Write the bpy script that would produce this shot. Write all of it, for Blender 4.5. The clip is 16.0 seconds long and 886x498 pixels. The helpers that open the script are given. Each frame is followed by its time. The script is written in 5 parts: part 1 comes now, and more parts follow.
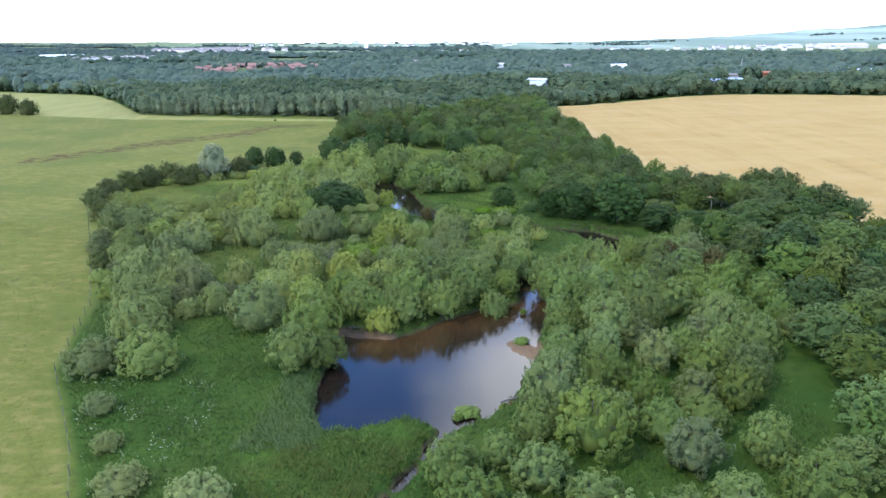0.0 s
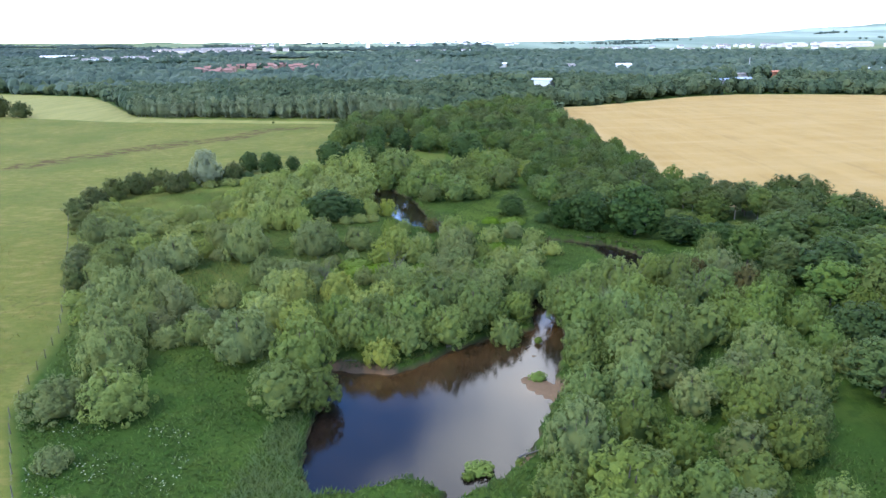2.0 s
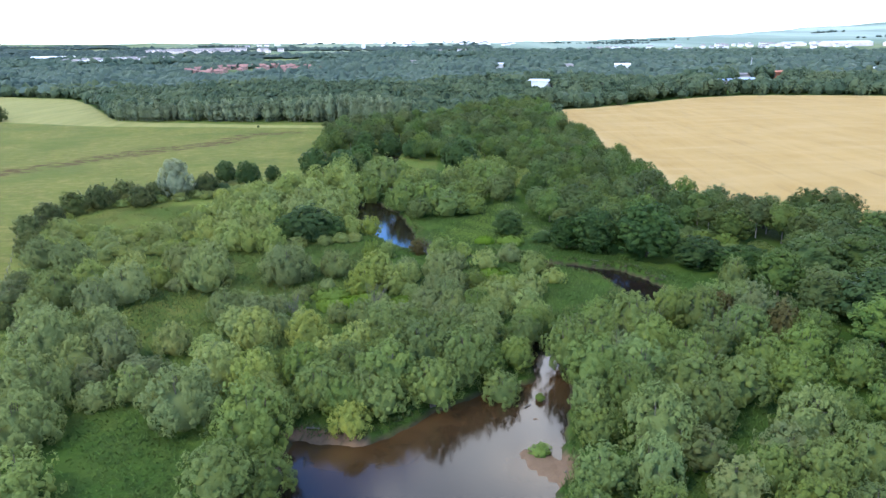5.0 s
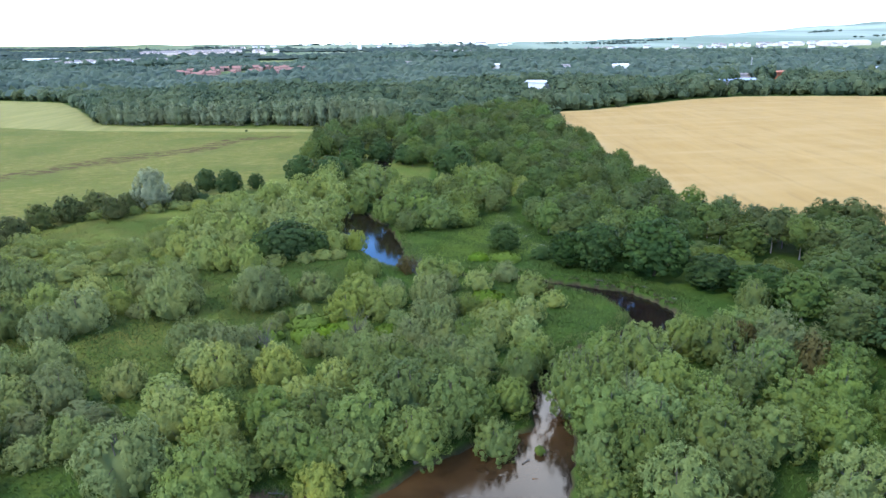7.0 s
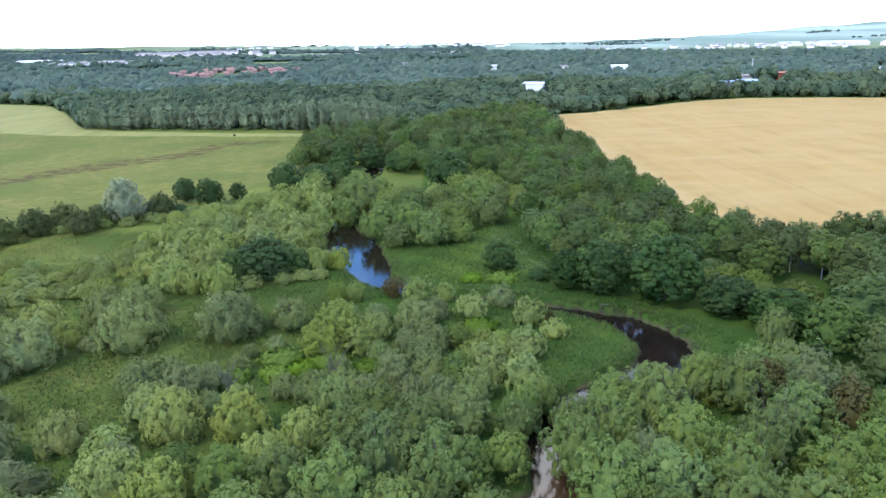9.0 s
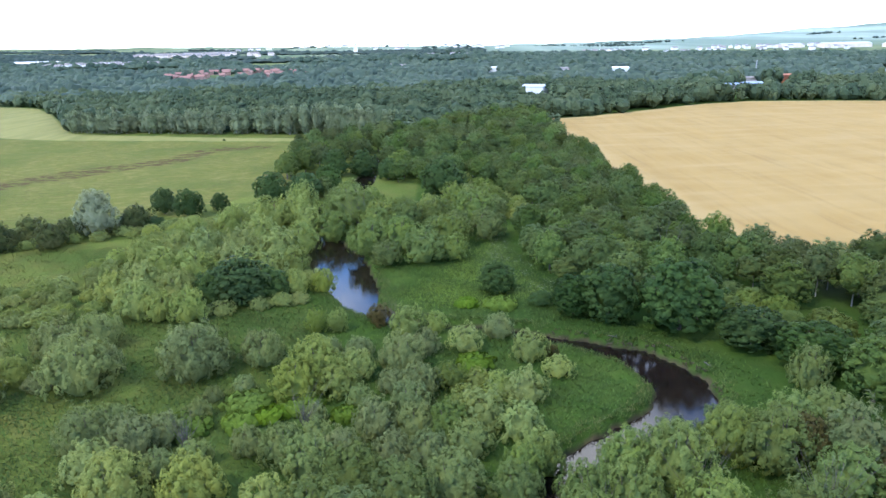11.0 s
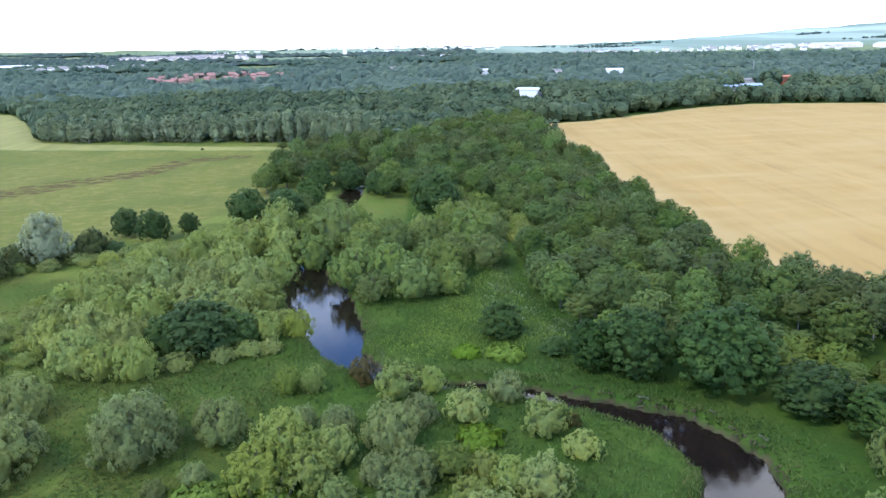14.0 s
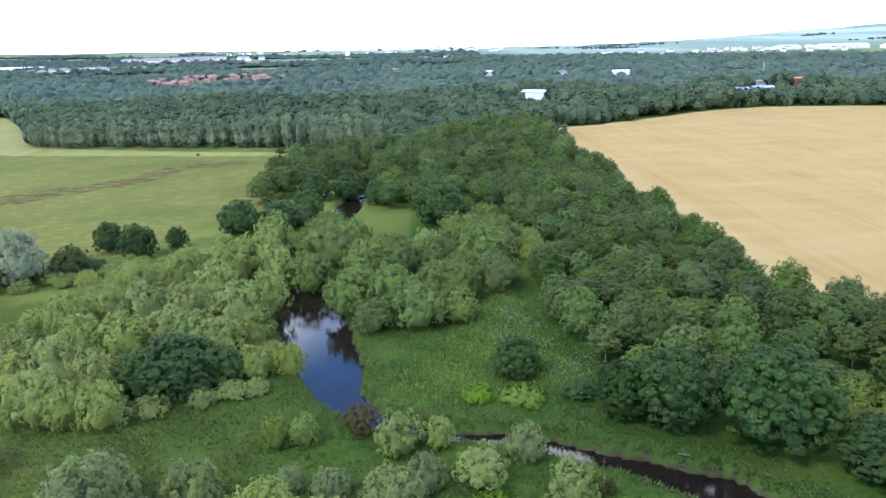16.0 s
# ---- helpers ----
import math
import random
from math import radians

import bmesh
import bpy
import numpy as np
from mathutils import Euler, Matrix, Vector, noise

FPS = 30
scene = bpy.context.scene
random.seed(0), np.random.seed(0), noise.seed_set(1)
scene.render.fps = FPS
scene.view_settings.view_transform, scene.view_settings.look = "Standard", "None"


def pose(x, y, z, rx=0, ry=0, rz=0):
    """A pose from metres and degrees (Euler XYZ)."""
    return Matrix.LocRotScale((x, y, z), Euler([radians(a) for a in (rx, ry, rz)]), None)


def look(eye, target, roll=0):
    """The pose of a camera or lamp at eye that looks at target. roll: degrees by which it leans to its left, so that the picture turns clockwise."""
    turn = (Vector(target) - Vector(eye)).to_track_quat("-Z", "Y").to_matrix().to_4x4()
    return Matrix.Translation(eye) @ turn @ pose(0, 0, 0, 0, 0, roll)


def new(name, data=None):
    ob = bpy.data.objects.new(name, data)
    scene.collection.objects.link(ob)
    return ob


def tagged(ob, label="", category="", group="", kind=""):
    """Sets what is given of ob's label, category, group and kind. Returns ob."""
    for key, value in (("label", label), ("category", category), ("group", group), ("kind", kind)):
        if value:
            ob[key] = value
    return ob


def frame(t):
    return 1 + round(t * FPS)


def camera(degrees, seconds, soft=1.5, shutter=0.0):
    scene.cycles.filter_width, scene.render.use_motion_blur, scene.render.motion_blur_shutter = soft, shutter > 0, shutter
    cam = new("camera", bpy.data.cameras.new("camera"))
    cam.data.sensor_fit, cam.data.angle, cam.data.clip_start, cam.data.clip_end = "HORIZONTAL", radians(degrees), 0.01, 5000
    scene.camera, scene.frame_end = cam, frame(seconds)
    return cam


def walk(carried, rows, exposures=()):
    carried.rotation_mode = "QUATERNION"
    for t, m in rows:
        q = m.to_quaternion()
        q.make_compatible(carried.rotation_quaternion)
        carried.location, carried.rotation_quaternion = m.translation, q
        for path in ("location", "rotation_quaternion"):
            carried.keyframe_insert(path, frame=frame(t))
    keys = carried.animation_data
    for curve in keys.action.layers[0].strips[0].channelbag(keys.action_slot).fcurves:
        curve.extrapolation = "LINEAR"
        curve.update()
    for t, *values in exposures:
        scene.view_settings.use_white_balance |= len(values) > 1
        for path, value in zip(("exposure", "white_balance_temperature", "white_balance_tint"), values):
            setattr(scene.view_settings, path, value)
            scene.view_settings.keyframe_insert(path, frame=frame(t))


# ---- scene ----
cam = camera(65.8, 16.0, soft=1.45)
METRES, EYE, TILT, LEAN, TURN = 85.1, 36.0, 0.0, 0.0, 0.0
ROWS = [
    (0.0, 0.0, 0.0, 0.0, -0.2, -17.14, 0.64),
    (0.5, -0.0017, 0.0312, -0.0004, -0.16, -17.14, 0.67),
    (1.0, -0.0033, 0.0624, -0.0006, -0.11, -17.15, 0.7),
    (1.5, -0.0047, 0.0933, -0.0013, -0.06, -17.14, 0.73),
    (2.0, -0.0054, 0.1246, -0.0015, -0.06, -17.16, 0.82),
    (2.5, -0.0044, 0.1555, -0.002, -0.1, -17.15, 0.86),
    (3.0, -0.0015, 0.1861, -0.0022, -0.15, -17.15, 0.93),
    (3.5, 0.003, 0.2165, -0.0024, -0.22, -17.18, 0.92),
    (4.0, 0.0067, 0.247, -0.0028, -0.26, -17.18, 0.87),
    (6.5, 0.0251, 0.3995, -0.004, -0.53, -17.13, 1.06),
    (7.0, 0.0293, 0.4303, -0.0041, -0.59, -17.12, 1.09),
    (7.5, 0.0333, 0.4611, -0.0042, -0.64, -17.1, 1.12),
    (8.0, 0.0373, 0.492, -0.0041, -0.68, -17.08, 1.14),
    (8.5, 0.0417, 0.5227, -0.0043, -0.73, -17.07, 1.16),
    (9.0, 0.0465, 0.5534, -0.0043, -0.78, -17.05, 1.2),
    (11.5, 0.063, 0.7104, -0.0036, -0.79, -16.93, 1.17),
    (12.0, 0.0615, 0.7422, -0.0032, -0.84, -16.92, 1.31),
    (12.5, 0.0601, 0.7739, -0.003, -1.52, -16.91, 1.4),
    (13.0, 0.0598, 0.8057, -0.0026, -1.69, -16.89, 1.41),
    (13.5, 0.0596, 0.8371, -0.0023, -1.67, -16.86, 1.38),
    (14.0, 0.059, 0.8686, -0.0019, -1.61, -16.83, 1.38),
    (14.5, 0.058, 0.9002, -0.0018, -1.54, -16.81, 1.41),
    (15.0, 0.057, 0.932, -0.0017, -1.47, -16.78, 1.42),
    (15.5, 0.0557, 0.9636, -0.0015, -1.43, -16.76, 1.42),
    (16.0, 0.0547, 0.9953, -0.0017, -1.38, -16.72, 1.43),
]
walk(cam, [(t, pose(0, 0, EYE, TILT, LEAN, TURN) @ pose(METRES * x, METRES * y, METRES * z, 90 + pitch, roll, yaw)) for t, x, y, z, yaw, pitch, roll in ROWS])

# ---- world and sun ----
SUN_ELEV, SUN_AZ = 52.0, 235.0      # degrees; azimuth clockwise from +y
world = bpy.data.worlds.new("sky")
scene.world = world
world.use_nodes = True
wn, wl = world.node_tree.nodes, world.node_tree.links
wn.clear()
w_out = wn.new("ShaderNodeOutputWorld")
w_bg = wn.new("ShaderNodeBackground")
w_bg.inputs["Strength"].default_value = 0.142
sky = wn.new("ShaderNodeTexSky")
sky.sky_type = "NISHITA"
sky.sun_disc = False
sky.sun_elevation = radians(SUN_ELEV)
sky.sun_rotation = radians(SUN_AZ)
sky.air_density, sky.dust_density, sky.ozone_density = 1.1, 0.3, 3.0
# broken cloud: noise on the direction, flattened towards a cloud ceiling
w_tc = wn.new("ShaderNodeTexCoord")
w_sep = wn.new("ShaderNodeSeparateXYZ")
wl.new(w_tc.outputs["Generated"], w_sep.inputs[0])
w_up = wn.new("ShaderNodeMath"); w_up.operation = "MAXIMUM"; w_up.inputs[1].default_value = 0.0
wl.new(w_sep.outputs["Z"], w_up.inputs[0])
w_den = wn.new("ShaderNodeMath"); w_den.operation = "ADD"; w_den.inputs[1].default_value = 0.10
wl.new(w_up.outputs[0], w_den.inputs[0])
w_div = wn.new("ShaderNodeVectorMath"); w_div.operation = "DIVIDE"
w_cmb = wn.new("ShaderNodeCombineXYZ")
for i in range(3):
    wl.new(w_den.outputs[0], w_cmb.inputs[i])
wl.new(w_tc.outputs["Generated"], w_div.inputs[0])
wl.new(w_cmb.outputs[0], w_div.inputs[1])
w_noise = wn.new("ShaderNodeTexNoise")
w_noise.inputs["Scale"].default_value = 1.6
w_noise.inputs["Detail"].default_value = 6.0
w_noise.inputs["Roughness"].default_value = 0.55
w_off = wn.new("ShaderNodeVectorMath"); w_off.operation = "ADD"
w_off.inputs[1].default_value = (31.7, 18.8, 0.0)
wl.new(w_div.outputs[0], w_off.inputs[0])
wl.new(w_off.outputs[0], w_noise.inputs["Vector"])
w_ramp = wn.new("ShaderNodeValToRGB")
w_ramp.color_ramp.elements[0].position = 0.485
w_ramp.color_ramp.elements[1].position = 0.61
wl.new(w_noise.outputs["Fac"], w_ramp.inputs["Fac"])
# the cover closes towards the horizon
w_hor = wn.new("ShaderNodeMapRange")
w_hor.inputs["From Min"].default_value, w_hor.inputs["From Max"].default_value = 0.06, 0.26
w_hor.inputs["To Min"].default_value, w_hor.inputs["To Max"].default_value = 1.0, 0.0
wl.new(w_up.outputs[0], w_hor.inputs["Value"])
w_cov = wn.new("ShaderNodeMath"); w_cov.operation = "MAXIMUM"
wl.new(w_ramp.outputs["Color"], w_cov.inputs[0])
wl.new(w_hor.outputs["Result"], w_cov.inputs[1])
w_mix = wn.new("ShaderNodeMix"); w_mix.data_type = "RGBA"
wl.new(w_cov.outputs[0], w_mix.inputs["Factor"])
w_gain = wn.new("ShaderNodeVectorMath"); w_gain.operation = "MULTIPLY"
w_gain.inputs[1].default_value = (0.88, 1.55, 2.35)
wl.new(sky.outputs[0], w_gain.inputs[0])
wl.new(w_gain.outputs[0], w_mix.inputs["A"])
w_mix.inputs["B"].default_value = (19.8, 21.6, 23.8, 1)
# thick and thin parts of the cloud
w_thick = wn.new("ShaderNodeTexNoise")
w_thick.inputs["Scale"].default_value, w_thick.inputs["Detail"].default_value = 4.5, 5.0
wl.new(w_off.outputs[0], w_thick.inputs["Vector"])
w_tone = wn.new("ShaderNodeValToRGB")
w_tone.color_ramp.elements[0].position, w_tone.color_ramp.elements[1].position = 0.38, 0.62
wl.new(w_thick.outputs["Fac"], w_tone.inputs["Fac"])
w_cloud = wn.new("ShaderNodeMix"); w_cloud.data_type = "RGBA"
wl.new(w_tone.outputs["Color"], w_cloud.inputs["Factor"])
w_cloud.inputs["A"].default_value = (24.2, 25.2, 26.6, 1)
w_cloud.inputs["B"].default_value = (14.4, 15.6, 17.6, 1)
wl.new(w_cloud.outputs["Result"], w_mix.inputs["B"])
wl.new(w_mix.outputs["Result"], w_bg.inputs["Color"])
wl.new(w_bg.outputs[0], w_out.inputs[0])

sun = new("sun", bpy.data.lights.new("sun", "SUN"))
sun.data.energy, sun.data.angle, sun.data.color = 2.0, radians(14), (1.0, 0.95, 0.84)
sa, se = radians(SUN_AZ), radians(SUN_ELEV)
sun_dir = Vector((math.sin(sa) * math.cos(se), math.cos(sa) * math.cos(se), math.sin(se)))
sun.matrix_world = look(sun_dir * 300, (0, 0, 0))
scene.view_settings.exposure = 1.18

# ---- materials ----
def mat_base(name):
    m = bpy.data.materials.new(name)
    m.use_nodes = True
    nt = m.node_tree
    b = nt.nodes["Principled BSDF"]
    return m, nt, b


def nnode(nt, kind, **inputs):
    n = nt.nodes.new(kind)
    for k, v in inputs.items():
        n.inputs[k.replace("_", " ")].default_value = v
    return n


def mixc(nt, fac, a, b, blend="MIX"):
    """Colour mix; fac, a and b are sockets or values."""
    n = nt.nodes.new("ShaderNodeMix")
    n.data_type, n.blend_type = "RGBA", blend
    for sock, v in ((n.inputs["Factor"], fac), (n.inputs["A"], a), (n.inputs["B"], b)):
        if isinstance(v, bpy.types.NodeSocket):
            nt.links.new(v, sock)
        elif isinstance(v, (int, float)):
            sock.default_value = v
        else:
            sock.default_value = (*v, 1)
    return n.outputs["Result"]


def ramp(nt, src, lo, hi, a=0.0, b=1.0):
    n = nt.nodes.new("ShaderNodeMapRange")
    n.inputs["From Min"].default_value, n.inputs["From Max"].default_value = lo, hi
    n.inputs["To Min"].default_value, n.inputs["To Max"].default_value = a, b
    nt.links.new(src, n.inputs["Value"])
    return n.outputs["Result"]


def noise_tex(nt, scale, detail=3.0, rough=0.55, coord="Object", stretch=None):
    tc = nt.nodes.new("ShaderNodeTexCoord")
    n = nnode(nt, "ShaderNodeTexNoise", Scale=scale, Detail=detail, Roughness=rough)
    src = tc.outputs[coord]
    if stretch:
        mp = nt.nodes.new("ShaderNodeMapping")
        mp.inputs["Rotation"].default_value = (0, 0, stretch[0])
        mp.inputs["Scale"].default_value = (stretch[1], stretch[2], 1)
        nt.links.new(src, mp.inputs["Vector"])
        src = mp.outputs[0]
    nt.links.new(src, n.inputs["Vector"])
    return n.outputs["Fac"]


def leaf_mat(name, dark, light, warm, sheen=0.06, patch_scale=0.45, vary=1.0):
    """Foliage: hue varies from tree to tree, from leaf spray to leaf spray, and over the crown."""
    m, nt, b = mat_base(name)
    oi = nt.nodes.new("ShaderNodeObjectInfo")
    geo = nt.nodes.new("ShaderNodeNewGeometry")
    per_leaf = mixc(nt, ramp(nt, geo.outputs["Random Per Island"], 0, 1, 0.15, 0.85), dark, light)
    patch = noise_tex(nt, patch_scale, 2.0)
    c = mixc(nt, ramp(nt, patch, 0.40, 0.68, 0.0, 0.7), per_leaf, warm)
    tree_tone = ramp(nt, oi.outputs["Random"], 0.0, 1.0, 1 - 0.22 * vary, 1 + 0.18 * vary)
    hsv = nt.nodes.new("ShaderNodeHueSaturation")
    nt.links.new(c, hsv.inputs["Color"])
    nt.links.new(tree_tone, hsv.inputs["Value"])
    wn_ = nt.nodes.new("ShaderNodeTexWhiteNoise")
    wn_.noise_dimensions = "1D"
    nt.links.new(oi.outputs["Random"], wn_.inputs["W"])
    nt.links.new(ramp(nt, wn_.outputs["Value"], 0, 1, 0.5 - 0.012 * vary, 0.5 + 0.007 * vary), hsv.inputs["Hue"])
    sep = nt.nodes.new("ShaderNodeSeparateColor")
    nt.links.new(wn_.outputs["Color"], sep.inputs[0])
    nt.links.new(ramp(nt, sep.outputs[1], 0, 1, 1 - 0.07 * vary, 1 + 0.05 * vary), hsv.inputs["Saturation"])
    nt.links.new(hsv.outputs["Color"], b.inputs["Base Color"])
    b.inputs["Roughness"].default_value = 0.62
    b.inputs["Specular IOR Level"].default_value = sheen
    tr = nt.nodes.new("ShaderNodeBsdfTranslucent")
    nt.links.new(hsv.outputs["Color"], tr.inputs["Color"])
    mx = nt.nodes.new("ShaderNodeMixShader")
    mx.inputs[0].default_value = 0.36
    nt.links.new(b.outputs[0], mx.inputs[1])
    nt.links.new(tr.outputs[0], mx.inputs[2])
    nt.links.new(mx.outputs[0], nt.nodes["Material Output"].inputs["Surface"])
    return m


LEAF = {
    "grey": leaf_mat("foliage_grey_willow", (0.112, 0.148, 0.039), (0.198, 0.240, 0.070), (0.196, 0.220, 0.046), vary=0.85),
    "pale": leaf_mat("foliage_pale_willow", (0.068, 0.105, 0.027), (0.122, 0.164, 0.046), (0.114, 0.146, 0.027), vary=1.05),
    "silver": leaf_mat("foliage_silver_willow", (0.145, 0.170, 0.098), (0.215, 0.240, 0.145), (0.175, 0.205, 0.105)),
    "yellow": leaf_mat("foliage_yellow_green", (0.108, 0.144, 0.028), (0.162, 0.204, 0.046), (0.150, 0.180, 0.034)),
    "brown": leaf_mat("foliage_russet", (0.054, 0.051, 0.014), (0.089, 0.076, 0.024), (0.074, 0.055, 0.016)),
    "dark": leaf_mat("foliage_dark_alder", (0.024, 0.050, 0.015), (0.047, 0.084, 0.025), (0.054, 0.086, 0.020)),
    "hedge": leaf_mat("foliage_hawthorn", (0.042, 0.062, 0.018), (0.082, 0.104, 0.032), (0.096, 0.100, 0.032)),
    "syc": leaf_mat("foliage_sycamore", (0.018, 0.039, 0.011), (0.034, 0.066, 0.017), (0.050, 0.085, 0.017)),
    "wood": leaf_mat("foliage_mixed_wood", (0.042, 0.075, 0.020), (0.084, 0.128, 0.033), (0.096, 0.130, 0.028), vary=1.35),
    "birch": leaf_mat("foliage_birch", (0.041, 0.066, 0.019), (0.077, 0.111, 0.030), (0.094, 0.110, 0.029), vary=1.35),
    "poplar": leaf_mat("foliage_grey_poplar", (0.118, 0.150, 0.080), (0.186, 0.226, 0.125), (0.146, 0.176, 0.086)),
    # skyline, far and valley woods: distance haze put into the leaf colours
    "skyline": leaf_mat("foliage_hazed_skyline_wood", (0.030, 0.054, 0.048), (0.055, 0.086, 0.069), (0.069, 0.095, 0.068), patch_scale=0.01),
    "far": leaf_mat("foliage_hazed_distant_wood", (0.042, 0.070, 0.055), (0.078, 0.115, 0.080), (0.100, 0.134, 0.084), patch_scale=0.035),
    "midwood": leaf_mat("foliage_hazed_valley_wood", (0.026, 0.050, 0.028), (0.064, 0.098, 0.048), (0.098, 0.126, 0.054), patch_scale=0.05),
    "sallow": leaf_mat("foliage_feathery_willow", (0.075, 0.105, 0.036), (0.129, 0.158, 0.058), (0.138, 0.141, 0.053), vary=1.2),
    "sage": leaf_mat("foliage_sage_willow", (0.098, 0.138, 0.044), (0.162, 0.210, 0.072), (0.160, 0.190, 0.052), vary=1.0),
    "olive": leaf_mat("foliage_olive_willow", (0.122, 0.158, 0.036), (0.200, 0.242, 0.064), (0.200, 0.220, 0.050), vary=1.2),
    "dusk": leaf_mat("foliage_dusky_willow", (0.104, 0.134, 0.044), (0.164, 0.200, 0.068), (0.162, 0.182, 0.054), vary=1.1),
    "bramble": leaf_mat("foliage_bramble", (0.058, 0.088, 0.017), (0.098, 0.135, 0.030), (0.112, 0.130, 0.024)),
    "tussock": leaf_mat("foliage_sedge_tussock", (0.080, 0.126, 0.020), (0.126, 0.180, 0.034), (0.128, 0.160, 0.032)),
    "herb": leaf_mat("foliage_lime_herb", (0.074, 0.130, 0.014), (0.111, 0.180, 0.023), (0.098, 0.158, 0.015)),
    "reed": leaf_mat("foliage_marsh_grass", (0.023, 0.052, 0.010), (0.038, 0.075, 0.014), (0.046, 0.072, 0.013)),
}


def bark_mat(name, a, b_):
    m, nt, b = mat_base(name)
    f = noise_tex(nt, 5.0, 5.0, 0.65)
    nt.links.new(mixc(nt, f, a, b_), b.inputs["Base Color"])
    b.inputs["Roughness"].default_value = 0.9
    bump = nt.nodes.new("ShaderNodeBump")
    bump.inputs["Strength"].default_value = 0.5
    nt.links.new(f, bump.inputs["Height"])
    nt.links.new(bump.outputs[0], b.inputs["Normal"])
    return m


BARK = bark_mat("bark_grey_brown", (0.045, 0.038, 0.030), (0.11, 0.095, 0.075))
BARK_PALE = bark_mat("bark_pale_birch", (0.13, 0.12, 0.105), (0.26, 0.25, 0.23))


def plain_mat(name, a, b_, scale, rough=0.8, metal=0.0):
    m, nt, b = mat_base(name)
    f = noise_tex(nt, scale, 4.0, 0.6)
    nt.links.new(mixc(nt, ramp(nt, f, 0.3, 0.7), a, b_), b.inputs["Base Color"])
    b.inputs["Roughness"].default_value, b.inputs["Metallic"].default_value = rough, metal
    return m


# ---- plan: river, pool and fields ----
WATER_Z, GROUND_Z = -3.6, -2.6
# centre line of the stream, downstream order, with half widths
RIVER = [(-14.5, 300.0, 1.0), (-15.0, 275.0, 1.2), (-16.0, 255.0, 3.4), (-16.5, 242.0, 2.4), (-23.0, 222.0, 1.2), (-22.5, 208.0, 1.5), (-18.5, 193.0, 3.4),
         (-14.0, 181.0, 5.0), (-11.5, 172.0, 5.0), (-8.8, 164.0, 4.2), (-6.8, 157.0, 2.6), (-3.0, 151.5, 1.5), (2.5, 148.5, 1.4),
         (7.0, 147.0, 1.1), (12.5, 146.3, 1.1), (16.0, 144.9, 1.2), (20.2, 142.4, 1.4), (25.2, 139.9, 1.7), (29.8, 137.0, 2.5), (32.0, 133.4, 3.1),
         (33.3, 129.6, 3.4), (32.9, 126.0, 3.3), (30.3, 122.3, 2.7), (26.0, 119.5, 2.1), (20.5, 116.4, 1.7), (16.0, 113.0, 1.3), (14.3, 109.5, 1.3), (13.8, 105.0, 1.5), (14.0, 100.5, 2.0)]
POOL = [(-14.6, 88.0), (-11.4, 86.9), (-7.4, 86.2), (-3.7, 88.5), (1.2, 93.5), (6.5, 97.0), (11.8, 99.0), (13.0, 102.5), (15.6, 102.0), (15.9, 97.5),
        (14.0, 89.9), (12.0, 80.9), (10.9, 77.7), (7.6, 69.1), (6.1, 66.9), (2.7, 63.6), (-1.0, 63.6), (-4.0, 65.2), (-8.9, 63.4), (-12.7, 63.0), (-14.6, 67.5),
        (-14.9, 73.9), (-14.5, 79.9), (-14.8, 84.0)]
OUTFLOW = [(1.5, 65.0, 1.2), (-1.2, 60.3, 0.45), (-2.7, 57.2, 0.35), (-5.1, 52.5, 0.45), (-8.0, 46.0, 1.0), (-12.0, 36.0, 1.1), (-16.0, 20.0, 1.2), (-14.0, 2.0, 1.3), (-18.0, -20.0, 1.4), (-26.0, -45.0, 1.4), (-30.0, -70.0, 1.5)]
MEADOW = [(-30.0, 20.0), (-31.0, 48.0), (-37.0, 58.8), (-47.5, 75.7), (-54.3, 98.2), (-63.5, 117.6), (-80.0, 150.0), (-92.0, 172.0), (-92.0, 190.0), (-84.0, 205.0), (-70.0, 212.0),
          (-60.0, 221.0), (-48.0, 230.0), (-42.0, 240.0), (-38.0, 255.0), (-42.0, 275.0), (-44.0, 300.0), (-46.0, 336.0), (-83.0, 342.0), (-160.0, 357.0), (-250.0, 392.0), (-600.0, 420.0), (-600.0, -300.0), (-30.0, -300.0)]
PALE_FIELD = [(-46.0, 338.0), (-83.0, 344.0), (-160.0, 359.0), (-250.0, 394.0), (-600.0, 422.0), (-600.0, 640.0), (-356.0, 575.0), (-262.0, 530.0), (-226.0, 480.0), (-192.0, 425.0), (-164.0, 380.0), (-90.0, 357.0), (-46.0, 346.0)]
TAN_FIELD = [(53.0, 398.0), (56.5, 340.0), (58.0, 280.0), (59.5, 215.0), (61.0, 168.0), (84.0, 161.0), (92.0, 128.0), (96.0, 80.0), (98.0, 20.0), (100.0, -300.0),
             (700.0, -300.0), (700.0, 420.0), (420.0, 470.0), (284.0, 447.0), (240.0, 462.0), (196.0, 470.0), (160.0, 460.0), (122.0, 434.0), (85.0, 408.0)]


def polyline_dist(px, py, line):
    """Signed distance to a stream of varying half width: negative inside."""
    best = np.full(px.shape, 1e9)
    for (x0, y0, w0), (x1, y1, w1) in zip(line, line[1:]):
        dx, dy = x1 - x0, y1 - y0
        u = np.clip(((px - x0) * dx + (py - y0) * dy) / (dx * dx + dy * dy), 0, 1)
        d = np.hypot(px - x0 - u * dx, py - y0 - u * dy) - (w0 + u * (w1 - w0))
        best = np.minimum(best, d)
    return best


